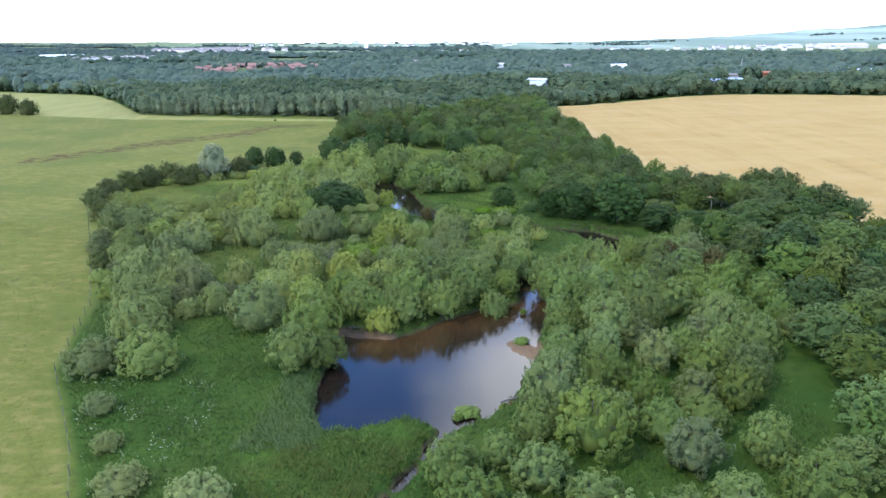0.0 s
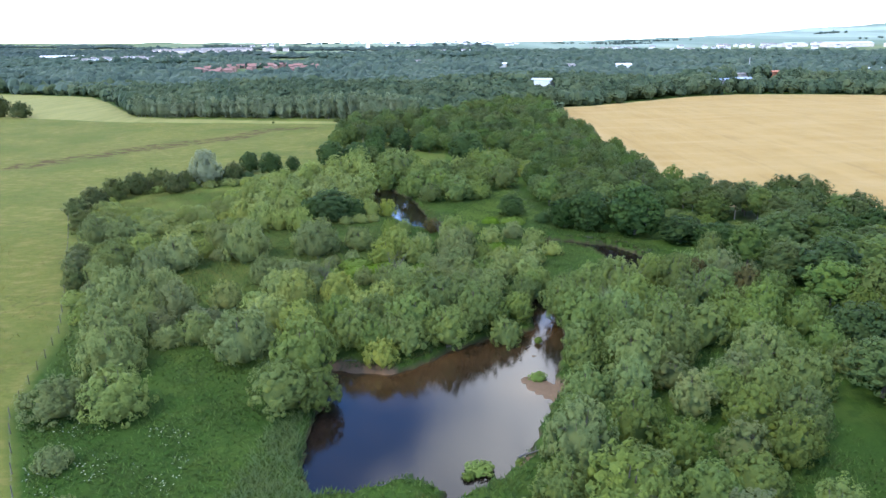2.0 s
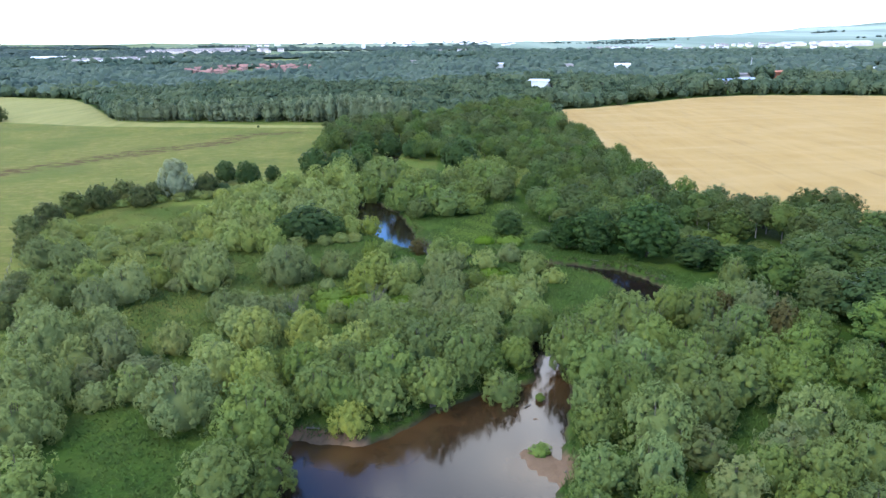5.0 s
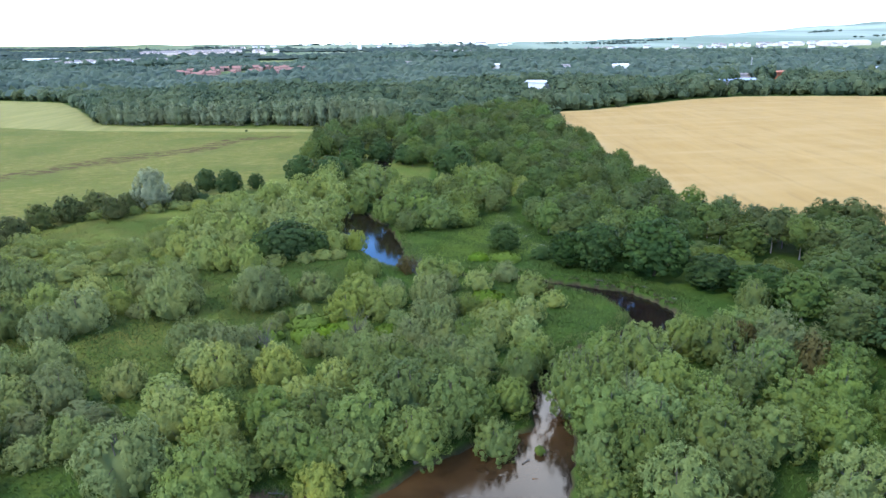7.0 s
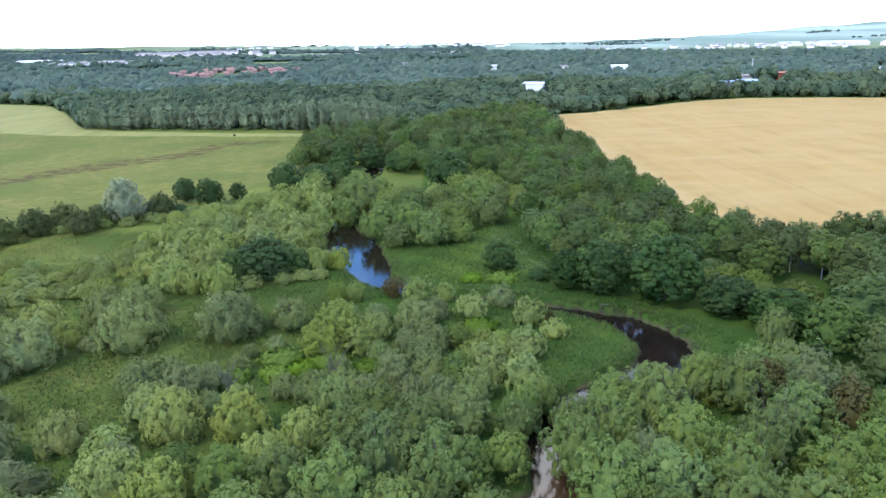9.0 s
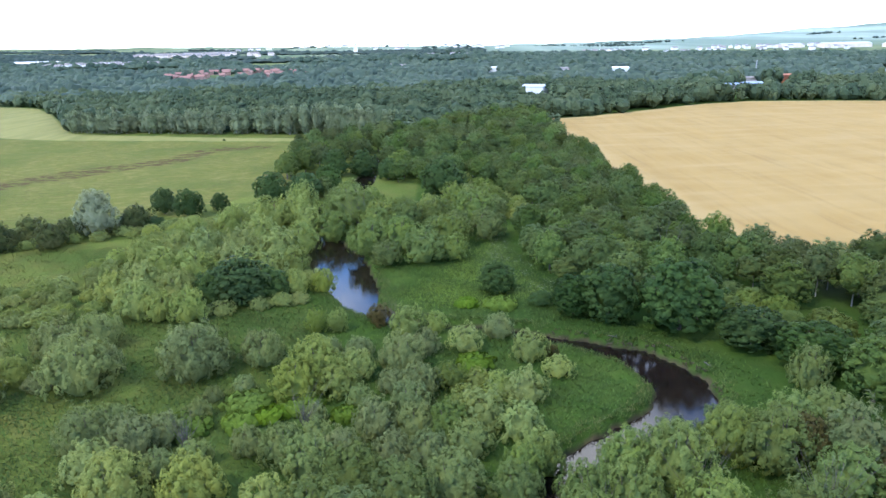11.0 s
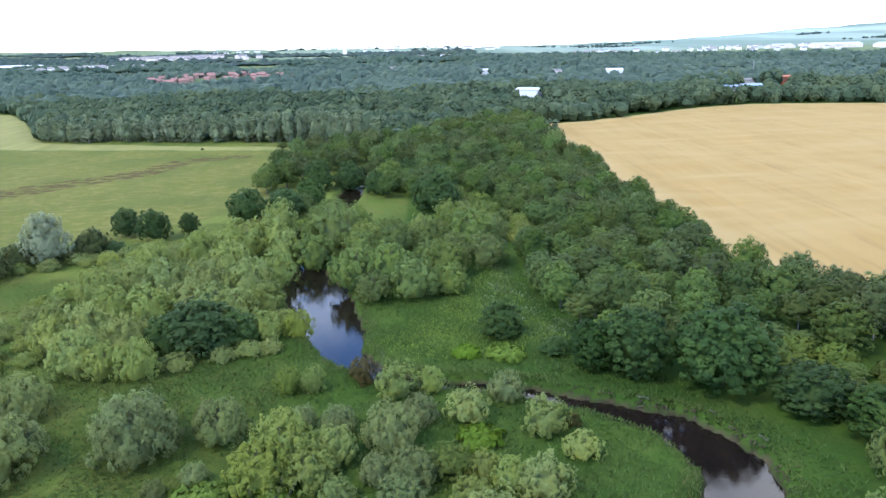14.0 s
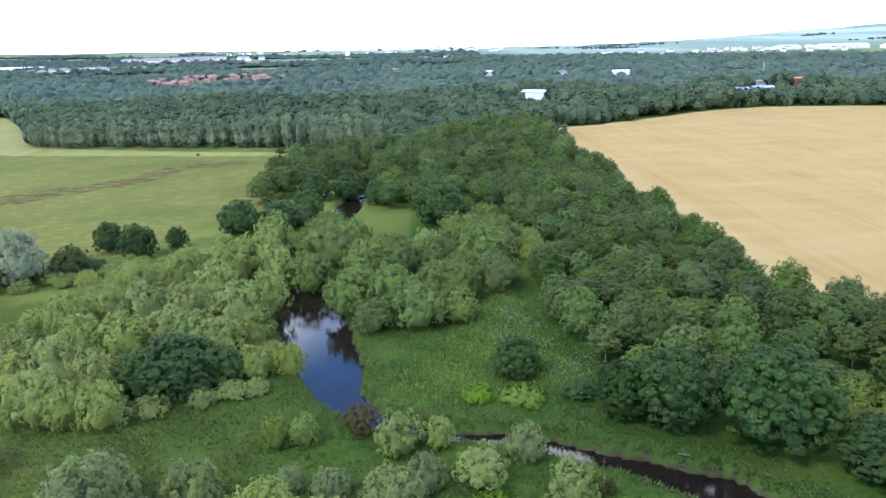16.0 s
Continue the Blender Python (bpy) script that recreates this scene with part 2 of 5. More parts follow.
def polygon_dist(px, py, poly):
    """Signed distance to a polygon: negative inside."""
    best = np.full(px.shape, 1e9)
    inside = np.zeros(px.shape, bool)
    for (x0, y0), (x1, y1) in zip(poly, poly[1:] + poly[:1]):
        dx, dy = x1 - x0, y1 - y0
        u = np.clip(((px - x0) * dx + (py - y0) * dy) / (dx * dx + dy * dy), 0, 1)
        best = np.minimum(best, np.hypot(px - x0 - u * dx, py - y0 - u * dy))
        if y0 != y1:
            inside ^= ((y0 > py) != (y1 > py)) & (px < x0 + (py - y0) * dx / dy)
    return np.where(inside, -best, best)


def wobble(px, py, size, seed=0.0):
    """Cheap smooth noise between about -1 and 1."""
    a, b = px / size + seed, py / size - seed * 1.7
    return (np.sin(a * 2.1 + 1.3 * np.sin(b * 1.7)) + np.sin(b * 2.6 + 1.1 * np.sin(a * 2.3 + 2.0)) + np.sin((a + b) * 3.7 + seed)) / 3


def water_dist(px, py):
    d = np.minimum(polyline_dist(px, py, RIVER), polyline_dist(px, py, OUTFLOW))
    d = np.minimum(d, polygon_dist(px, py, POOL))
    return d + 0.35 * wobble(px, py, 2.3) + 0.22 * wobble(px, py, 1.0, 3.0)


# sand and gravel bars that stand just out of the water: centre, half sizes, turn
BARS = [(-10.8, 87.6, 4.6, 0.9, -0.20), (11.2, 82.0, 5.2, 2.2, -0.92), (6.9, 67.4, 1.9, 0.7, 0.5), (2.7, 66.6, 2.2, 1.0, 0.7), (10.8, 91.0, 0.8, 0.5, 0.0), (12.0, 95.0, 0.9, 0.6, 0.4)]


def bar_height(px, py):
    h = np.zeros(px.shape)
    for cx, cy, a, b, r in BARS:
        u = (px - cx) * math.cos(r) + (py - cy) * math.sin(r)
        v = -(px - cx) * math.sin(r) + (py - cy) * math.cos(r)
        h = np.maximum(h, 1.0 - (u / a) ** 2 - (v / b) ** 2)
    return h


# low rises on which the estates stand: centre, half sizes, height
RISES = [(-200, 850, 150, 80, 7.0), (-50, 925, 70, 60, 6.0), (-590, 1370, 200, 90, 6.0), (-860, 1640, 200, 110, 5.0), (-640, 2090, 260, 120, 8.0), (-240, 2950, 700, 330, 14.0), (650, 1720, 330, 150, 5.0), (920, 1680, 220, 120, 4.0),
         (71, 545, 50, 50, 3.5), (190, 785, 70, 60, 4.5), (70, 856, 70, 60, 4.5), (262, 605, 70, 45, 3.0), (216, 556, 50, 34, 3.0), (30, 1590, 120, 100, 8.0)]


def hill(px, py):
    """Far rise of the land towards the skyline."""
    d = np.hypot(px, py)
    far = np.clip((d - 1500) / 2800, 0, 1)
    ang = np.degrees(np.arctan2(px, np.maximum(py, 1)))
    right = np.clip((ang - 12) / 18, 0, 1.4) ** 1.4
    left = np.clip((-ang - 2) / 30, 0, 1)
    h = far ** 1.6 * (62 * right + 34 * left + 6)
    h += far * 7 * wobble(px, py, 420, 1.0) + far * 4 * wobble(px, py, 170, 4.0)
    for cx, cy, a, b, up in RISES:
        h = h + up * np.exp(-((px - cx) / a) ** 2 - ((py - cy) / b) ** 2)
    return np.where(py > 0, h, 0)


def ground_z(px, py):
    px, py = np.asarray(px, float), np.asarray(py, float)
    z = GROUND_Z + 0.22 * wobble(px, py, 14) + 0.10 * wobble(px, py, 4.5, 2.0) + hill(px, py)
    z = z + 1.5 * np.clip(-polygon_dist(px, py, TAN_FIELD) / 120, 0, 1)
    wd = water_dist(px, py)
    bank = np.clip((wd + 0.1) / 0.9, 0, 1)
    bed = WATER_Z - 0.15 - 0.9 * np.clip(-wd / 3.0, 0, 1)
    z = np.where(wd < 1.2, bed + (z - bed) * (bank * bank * (3 - 2 * bank)), z)
    bh = bar_height(px, py)
    return np.where((bh > 0) & (wd < 1.5), np.maximum(z, WATER_Z - 0.12 + 0.34 * np.clip(bh, 0, 0.7)), z)


def gz(x, y):
    return float(ground_z(np.array([x]), np.array([y]))[0])


def mesh_obj(name, verts, faces, material, parent=None, label="", smooth=False):
    me = bpy.data.meshes.new(name)
    me.from_pydata([tuple(v) for v in np.asarray(verts, float).tolist()], [], [tuple(f) for f in faces])
    me.materials.append(material)
    if smooth:
        me.shade_smooth()
    ob = new(name, me)
    if parent:
        ob.parent = parent
    if label:
        ob["label"] = label
    return ob


# ---- ground ----
def spread(lo, hi, step, end_lo, end_hi, grow=1.06):
    fine = list(np.arange(lo, hi + step / 2, step))
    s, v, up = step, hi, []
    while v < end_hi:
        s *= grow
        v += s
        up.append(min(v, end_hi))
    s, v, down = step, lo, []
    while v > end_lo:
        s *= grow
        v -= s
        down.append(max(v, end_lo))
    return np.array(down[::-1] + fine + up)


def ground_material():
    m, nt, b = mat_base("ground_grass_and_crops")

    def attr(name):
        a = nt.nodes.new("ShaderNodeAttribute")
        a.attribute_name = name
        return a.outputs["Fac"]

    fine, mid, big = noise_tex(nt, 1.6, 5.0, 0.7), noise_tex(nt, 0.16, 4.0, 0.6), noise_tex(nt, 0.035, 3.0, 0.5)
    marsh = mixc(nt, ramp(nt, fine, 0.35, 0.68), (0.026, 0.051, 0.008), (0.040, 0.070, 0.011))
    marsh = mixc(nt, ramp(nt, mid, 0.44, 0.60, 0, 0.85), marsh, (0.045, 0.068, 0.013))
    marsh = mixc(nt, ramp(nt, noise_tex(nt, 0.55, 4.0, 0.65), 0.52, 0.64, 0, 0.6), marsh, (0.016, 0.036, 0.007))
    marsh = mixc(nt, ramp(nt, big, 0.42, 0.60, 0, 0.7), marsh, (0.019, 0.042, 0.008))
    mott = noise_tex(nt, 0.42, 5.0, 0.65, stretch=(0.2, 0.6, 1.3))
    meadow = mixc(nt, ramp(nt, fine, 0.35, 0.70), (0.071, 0.079, 0.016), (0.107, 0.110, 0.026))
    meadow = mixc(nt, ramp(nt, mott, 0.48, 0.66, 0, 0.8), meadow, (0.146, 0.122, 0.038))
    meadow = mixc(nt, ramp(nt, big, 0.45, 0.65, 0, 0.7), meadow, (0.062, 0.078, 0.016))
    tuft = noise_tex(nt, 0.75, 4.0, 0.6)
    clump = noise_tex(nt, 0.06, 3.0, 0.6)
    spots = nt.nodes.new("ShaderNodeMath")
    spots.operation = "MULTIPLY"
    nt.links.new(ramp(nt, tuft, 0.54, 0.62), spots.inputs[0])
    nt.links.new(ramp(nt, clump, 0.46, 0.60, 0.05, 0.6), spots.inputs[1])
    meadow = mixc(nt, spots.outputs[0], meadow, (0.060, 0.050, 0.018))
    streak = noise_tex(nt, 0.20, 5.0, 0.6, stretch=(0.035, 0.9, 0.10))
    tan = mixc(nt, ramp(nt, streak, 0.34, 0.70), (0.228, 0.146, 0.050), (0.260, 0.172, 0.064))
    tan = mixc(nt, ramp(nt, big, 0.40, 0.70, 0, 0.5), tan, (0.262, 0.182, 0.076))
    rows = noise_tex(nt, 0.9, 2.0, 0.5, stretch=(0.035, 0.75, 0.02))
    tan = mixc(nt, ramp(nt, rows, 0.56, 0.72, 0, 0.32), tan, (0.165, 0.105, 0.045))
    tan = mixc(nt, ramp(nt, attr("tan"), -9.0, -4.0, 0, 0.55), tan, (0.290, 0.212, 0.096))
    track = nt.nodes.new("ShaderNodeMath")
    track.operation = "PINGPONG"
    track.inputs[1].default_value = 12.0
    nt.links.new(attr("tan"), track.inputs[0])
    tan = mixc(nt, ramp(nt, track.outputs[0], 11.3, 11.8, 0, 0.16), tan, (0.150, 0.098, 0.042))
    patchy = noise_tex(nt, 0.05, 4.0, 0.6, stretch=(0.6, 0.5, 2.4))
    tan = mixc(nt, ramp(nt, patchy, 0.46, 0.70, 0, 0.35), tan, (0.300, 0.218, 0.104))
    pale = mixc(nt, ramp(nt, streak, 0.35, 0.7), (0.138, 0.134, 0.044), (0.184, 0.170, 0.060))
    sand = mixc(nt, fine, (0.085, 0.052, 0.030), (0.150, 0.100, 0.060))
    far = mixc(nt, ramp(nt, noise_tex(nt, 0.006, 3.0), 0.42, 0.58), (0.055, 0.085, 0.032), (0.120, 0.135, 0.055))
    # distance haze painted into the ground: far land mixes to paler tones
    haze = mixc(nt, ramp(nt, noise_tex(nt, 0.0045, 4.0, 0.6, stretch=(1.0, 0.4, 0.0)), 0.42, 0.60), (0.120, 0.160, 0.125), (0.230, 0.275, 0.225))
    far = mixc(nt, attr("remote_haze"), far, haze)
    edge = ramp(nt, fine, 0, 1, -0.7, 0.7)

    def mask(name, width):
        s = nt.nodes.new("ShaderNodeMath")
        nt.links.new(attr(name), s.inputs[0])
        nt.links.new(edge, s.inputs[1])
        return ramp(nt, s.outputs[0], -width, width, 1.0, 0.0)

    rank = mixc(nt, ramp(nt, fine, 0.35, 0.68), (0.074, 0.092, 0.018), (0.114, 0.130, 0.029))
    rank = mixc(nt, ramp(nt, mid, 0.46, 0.60, 0, 0.7), rank, (0.106, 0.098, 0.026))
    dry = nt.nodes.new("ShaderNodeMath")
    dry.operation = "MULTIPLY"
    nt.links.new(attr("dry"), dry.inputs[0])
    nt.links.new(ramp(nt, noise_tex(nt, 0.09, 3.0, 0.6), 0.36, 0.56, 0.35, 1.0), dry.inputs[1])
    marsh = mixc(nt, dry.outputs[0], marsh, rank)
    c = mixc(nt, mask("meadow", 0.8), marsh, meadow)
    c = mixc(nt, mask("pale", 1.0), c, pale)
    c = mixc(nt, mask("tan", 0.8), c, tan)
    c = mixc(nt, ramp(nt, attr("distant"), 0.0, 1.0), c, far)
    mud = mixc(nt, fine, (0.016, 0.014, 0.008), (0.040, 0.034, 0.019))
    earth = mixc(nt, fine, (0.034, 0.027, 0.014), (0.080, 0.062, 0.035))
    mud = mixc(nt, ramp(nt, noise_tex(nt, 0.28, 4.0, 0.6), 0.46, 0.60), mud, earth)
    c = mixc(nt, ramp(nt, attr("wet"), 0.14, 0.55), mud, c)
    c = mixc(nt, ramp(nt, attr("bar"), 0.0, 0.12), c, sand)
    # rushy strip across the meadow
    rs = nt.nodes.new("ShaderNodeMath")
    rs.operation = "MULTIPLY"
    nt.links.new(attr("rush"), rs.inputs[0])
    nt.links.new(ramp(nt, noise_tex(nt, 0.35, 5.0, 0.7, stretch=(-0.35, 0.5, 1.3)), 0.43, 0.58), rs.inputs[1])
    rush = ramp(nt, rs.outputs[0], 0.15, 0.6)
    c = mixc(nt, rush, c, (0.058, 0.040, 0.016))
    nt.links.new(c, b.inputs["Base Color"])
    b.inputs["Roughness"].default_value = 0.92
    b.inputs["Specular IOR Level"].default_value = 0.03
    bump = nt.nodes.new("ShaderNodeBump")
    bump.inputs["Strength"].default_value, bump.inputs["Distance"].default_value = 0.45, 0.5
    nt.links.new(fine, bump.inputs["Height"])
    nt.links.new(bump.outputs[0], b.inputs["Normal"])
    return m


RUSHES = [(-140.0, 232.0, 2.5), (-124.0, 255.0, 3.5), (-110.0, 274.0, 4.5), (-96.0, 287.0, 3.5), (-86.0, 299.0, 3.5), (-80.0, 320.0, 2.5), (-62.0, 324.0, 1.5)]


def build_ground():
    xs = spread(-48, 48, 0.85, -4300, 4300)
    ys = spread(46, 232, 0.9, -500, 4700)
    X, Y = np.meshgrid(xs, ys)
    Z = ground_z(X, Y)
    nx, ny = len(xs), len(ys)
    idx = np.arange(nx * ny).reshape(ny, nx)
    faces = np.stack([idx[:-1, :-1], idx[:-1, 1:], idx[1:, 1:], idx[1:, :-1]], -1).reshape(-1, 4)
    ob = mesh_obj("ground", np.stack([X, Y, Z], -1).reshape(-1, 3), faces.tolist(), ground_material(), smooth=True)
    px, py = X.ravel(), Y.ravel()
    wet = np.clip((Z.ravel() - WATER_Z) / 1.0, 0, 1)
    rush = np.exp(-np.maximum(polyline_dist(px, py, RUSHES), 0) ** 2 / 9.0)
    # weight of the painted haze grows with distance and towards the right
    for name, values in (("meadow", polygon_dist(px, py, MEADOW)), ("pale", polygon_dist(px, py, PALE_FIELD)), ("tan", polygon_dist(px, py, TAN_FIELD)),
                         ("distant", np.clip((np.hypot(px, py) - 700) / 60, 0, 1)), ("wet", np.where(water_dist(px, py) < 4, wet, 1.0)), ("remote_haze", np.clip((np.hypot(px, py) - 1650) / 900, 0, 1) * np.clip((np.degrees(np.arctan2(px, np.maximum(py, 1))) + 30) / 45, 0.15, 1)), ("rush", rush), ("dry", np.clip(1.25 - polygon_dist(px, py, MEADOW) / 50, 0, 1) * np.clip((py - 85) / 30, 0, 1) * (px < 0)), ("bar", np.clip(bar_height(px, py), 0, 1) * np.clip((1.2 - water_dist(px, py)) / 0.8, 0, 1))):
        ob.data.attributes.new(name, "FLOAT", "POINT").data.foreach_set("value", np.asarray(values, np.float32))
    tagged(ob, "green marsh, grazed meadow and ripe golden crop land", "ground", kind="structure")
    # water: the cells of a flat sheet that lie in the stream bed
    xs, ys = np.arange(-40, 42, 1.0), np.arange(-76, 306, 1.0)
    X, Y = np.meshgrid(xs, ys)
    near = water_dist(X + 0.5, Y + 0.5)[:-1, :-1] < 1.9
    idx = np.arange(X.size).reshape(X.shape)
    faces = np.stack([idx[:-1, :-1], idx[:-1, 1:], idx[1:, 1:], idx[1:, :-1]], -1)[near]
    used = np.unique(faces)
    remap = np.zeros(X.size, int)
    remap[used] = np.arange(len(used))
    v = np.stack([X.ravel()[used], Y.ravel()[used], np.full(len(used), WATER_Z)], -1)
    m, nt, b = mat_base("peaty_water")
    f = noise_tex(nt, 0.25, 3.0)
    deep = mixc(nt, ramp(nt, f, 0.35, 0.65), (0.0060, 0.0042, 0.0036), (0.0100, 0.0066, 0.0050))
    silt = mixc(nt, ramp(nt, f, 0.35, 0.65), (0.034, 0.018, 0.007), (0.050, 0.028, 0.011))
    sh = nt.nodes.new("ShaderNodeAttribute")
    sh.attribute_name = "shallow"
    nt.links.new(mixc(nt, sh.outputs["Fac"], deep, silt), b.inputs["Base Color"])
    b.inputs["Roughness"].default_value, b.inputs["IOR"].default_value = 0.04, 1.333
    bump = nt.nodes.new("ShaderNodeBump")
    bump.inputs["Strength"].default_value, bump.inputs["Distance"].default_value = 0.13, 0.05
    nt.links.new(noise_tex(nt, 2.2, 3.0, 0.6, stretch=(0.5, 1.0, 2.2)), bump.inputs["Height"])
    nt.links.new(bump.outputs[0], b.inputs["Normal"])
    w = mesh_obj("water", v, remap[faces].tolist(), m)
    shore = [(-14.6, 88.0, 0.0), (-7.4, 86.2, 0.0), (1.2, 93.5, 0.0), (11.8, 99.0, 0.0)]
    near_shore = np.clip(1.0 - polyline_dist(v[:, 0], v[:, 1], shore) / 9.0, 0, 1) + np.clip(1.0 - np.hypot(v[:, 0] - 11, v[:, 1] - 83) / 7, 0, 1)
    w.data.attributes.new("shallow", "FLOAT", "POINT").data.foreach_set("value", np.clip(near_shore, 0, 1).astype(np.float32))
    tagged(w, "still peaty brown stream and pool reflecting the sky", "water", kind="structure")


build_ground()

# ---- trees and shrubs ----
def unit_octa():
    v = [(1, 0, 0), (-1, 0, 0), (0, 1, 0), (0, -1, 0), (0, 0, 1), (0, 0, -1)]
    f = [(0, 2, 4), (2, 1, 4), (1, 3, 4), (3, 0, 4), (2, 0, 5), (1, 2, 5), (3, 1, 5), (0, 3, 5)]
    mids, out = {}, []
    v = [np.array(p, float) for p in v]

    def mid(a, b):
        k = (min(a, b), max(a, b))
        if k not in mids:
            p = v[a] + v[b]
            v.append(p / np.linalg.norm(p))
            mids[k] = len(v) - 1
        return mids[k]
    for a, b, c in f:
        ab, bc, ca = mid(a, b), mid(b, c), mid(c, a)
        out += [(a, ab, ca), (ab, b, bc), (ca, bc, c), (ab, bc, ca)]
    return np.array(v), np.array(out)


BALL_V, BALL_F = unit_octa()


OCTA_V = np.array([(1, 0, 0), (-1, 0, 0), (0, 1, 0), (0, -1, 0), (0, 0, 1), (0, 0, -1)], float)
OCTA_F = np.array([(0, 2, 4), (2, 1, 4), (1, 3, 4), (3, 0, 4), (2, 0, 5), (1, 2, 5), (3, 1, 5), (0, 3, 5)])


def norm(v):
    return v / np.maximum(np.linalg.norm(v, axis=-1, keepdims=True), 1e-9)


def dome(rng, count, low):
    k = np.arange(count) + 0.5
    zz = np.clip(1 - (1 - low) * k / count + rng.uniform(-0.12, 0.12, count), low, 1)
    ph = k * 2.39996 + rng.uniform(-0.5, 0.5, count) + rng.uniform(0, 6)
    rr = np.sqrt(np.clip(1 - zz * zz, 0, 1))
    return np.stack([rr * np.cos(ph), rr * np.sin(ph), zz], -1)


def crown_mesh(seed, width, height, base, limbs, boughs, size, per_lobe, leaf, low=-0.35, taper=0.15, flat=0.9, lift=0.0, ragged=0.10, sit=0.45, slim=1.0, bulk=0.36, plume=0.0):
    """Crown of main limbs, each with smaller boughs, each with leaf sprays."""
    rng = np.random.default_rng(seed)
    a = width / 2
    mid = base + (height - base) * sit
    c = height - mid
    d = dome(rng, limbs, low)
    big = bulk * a * rng.uniform(0.8, 1.25, limbs)
    reach = np.array([a, a, c]) - big[:, None] * np.array([0.95, 0.95, 0.9])
    shrink = 1 - taper * np.clip(d[:, 2:3], 0, 1) * np.array([1, 1, 0])
    main = d * reach * shrink * rng.uniform(1 - ragged, 1 + ragged * 0.7, (limbs, 1)) + np.array([0, 0, mid])
    V, F, N, n = [], [], [], 0
    heart = np.array([0, 0, mid - c * 0.5])
    span = np.array([a, a, c])

    def solid(scale, at, rough):
        nonlocal n
        V.append(BALL_V * rng.uniform(1 - rough, 1 + rough, (len(BALL_V), 1)) * scale + at)
        N.append(norm(BALL_V + 0.5 * norm((at - heart) / span)))
        F.extend((BALL_F + n).tolist())
        n += len(BALL_V)
    solid(span * np.array([0.56, 0.56, 0.60]), np.array([0, 0, mid]), 0.15)
    lobes, rads, outs = [], [], []
    for m, r, o in zip(main, big, d):
        solid(np.array([r, r, r * flat]) * 0.40, m, 0.30)
        for q in dome(rng, boughs, -0.95):
            if q @ o < -0.30 or (q[2] < -0.6 and m[2] > mid + 0.3 * c):
                continue
            lobes.append(m + q * r * np.array([1, 1, flat]) * rng.uniform(0.76, 1.05))
            rads.append(size * rng.uniform(0.65, 1.30))
            outs.append(norm(q + 0.5 * o))
    lobes, rads, outs = np.array(lobes), np.array(rads), np.array(outs)
    # loose inner foliage closes the gaps between the boughs
    inner = dome(rng, max(8, len(lobes) // 4), low)
    lobes = np.concatenate([lobes, inner * span * rng.uniform(0.62, 0.82, (len(inner), 1)) * np.array([1, 1, 0.96]) + np.array([0, 0, mid])])
    rads = np.concatenate([rads, size * rng.uniform(1.1, 1.6, len(inner))])
    outs = np.concatenate([outs, inner])
    k = len(lobes) * per_lobe
    which = np.repeat(np.arange(len(lobes)), per_lobe)
    q = norm(rng.normal(size=(k, 3)))
    flip = np.sum(q * outs[which], 1) < rng.uniform(-0.6, 0.2, k)
    q[flip] = norm(outs[which[flip]] * 0.9 + 0.6 * q[flip])
    sq = np.array([1, 1, flat + lift * 0.4])
    p = lobes[which] + q * rads[which][:, None] * rng.uniform(0.75, 1.18, (k, 1)) * sq
    # plumes: boughs that grow up and out, with their sprays along them
    grow = norm(outs[which] * (1 - 0.55 * plume) + np.array([0, 0, 1.1 * plume + 1e-6]))
    p = p + grow * np.sum(q * grow, 1, keepdims=True) * rads[which][:, None] * 0.9 * plume
    body = norm((lobes[which] - heart) / span)
    nn = norm(q + 0.4 * body + rng.normal(scale=0.30, size=(k, 3)) + np.array([0, 0, 0.35]))
    u = rng.normal(size=(k, 3)) + lift * 1.6 * (np.array([0, 0, 1.0]) + 0.5 * outs[which]) + 1.5 * plume * grow
    u = norm(u - nn * np.sum(u * nn, 1, keepdims=True))
    w = np.cross(nn, u)
    s = leaf * rng.uniform(0.6, 1.4, (k, 1))
    tri = np.stack([p + u * s * 1.15 / slim, p - u * s * 0.55 / slim + w * s * 0.62 * slim, p - u * s * 0.55 / slim - w * s * 0.62 * slim], 1)
    soft = norm(0.45 * q + 0.28 * nn + 0.65 * body)
    V.append(tri.reshape(-1, 3))
    N.append(np.repeat(soft, 3, axis=0))
    F.extend((np.arange(k * 3).reshape(k, 3) + n).tolist())
    V = np.concatenate(V)
    V[:, 2] = np.maximum(V[:, 2], -0.3)
    return V, F, main, np.concatenate(N)


def tube(p0, p1, r0, r1, sides=6):
    p0, p1 = np.array(p0, float), np.array(p1, float)
    w = p1 - p0
    w /= np.linalg.norm(w)
    u = np.cross(w, (0.3, 1, 0.2))
    u /= np.linalg.norm(u)
    v = np.cross(w, u)
    a = np.arange(sides) * 2 * math.pi / sides
    ring = np.cos(a)[:, None] * u + np.sin(a)[:, None] * v
    V = np.concatenate([p0 + ring * r0, p1 + ring * r1])
    F = [(i, (i + 1) % sides, sides + (i + 1) % sides, sides + i) for i in range(sides)] + [tuple(range(sides, 2 * sides))]
    return V, F


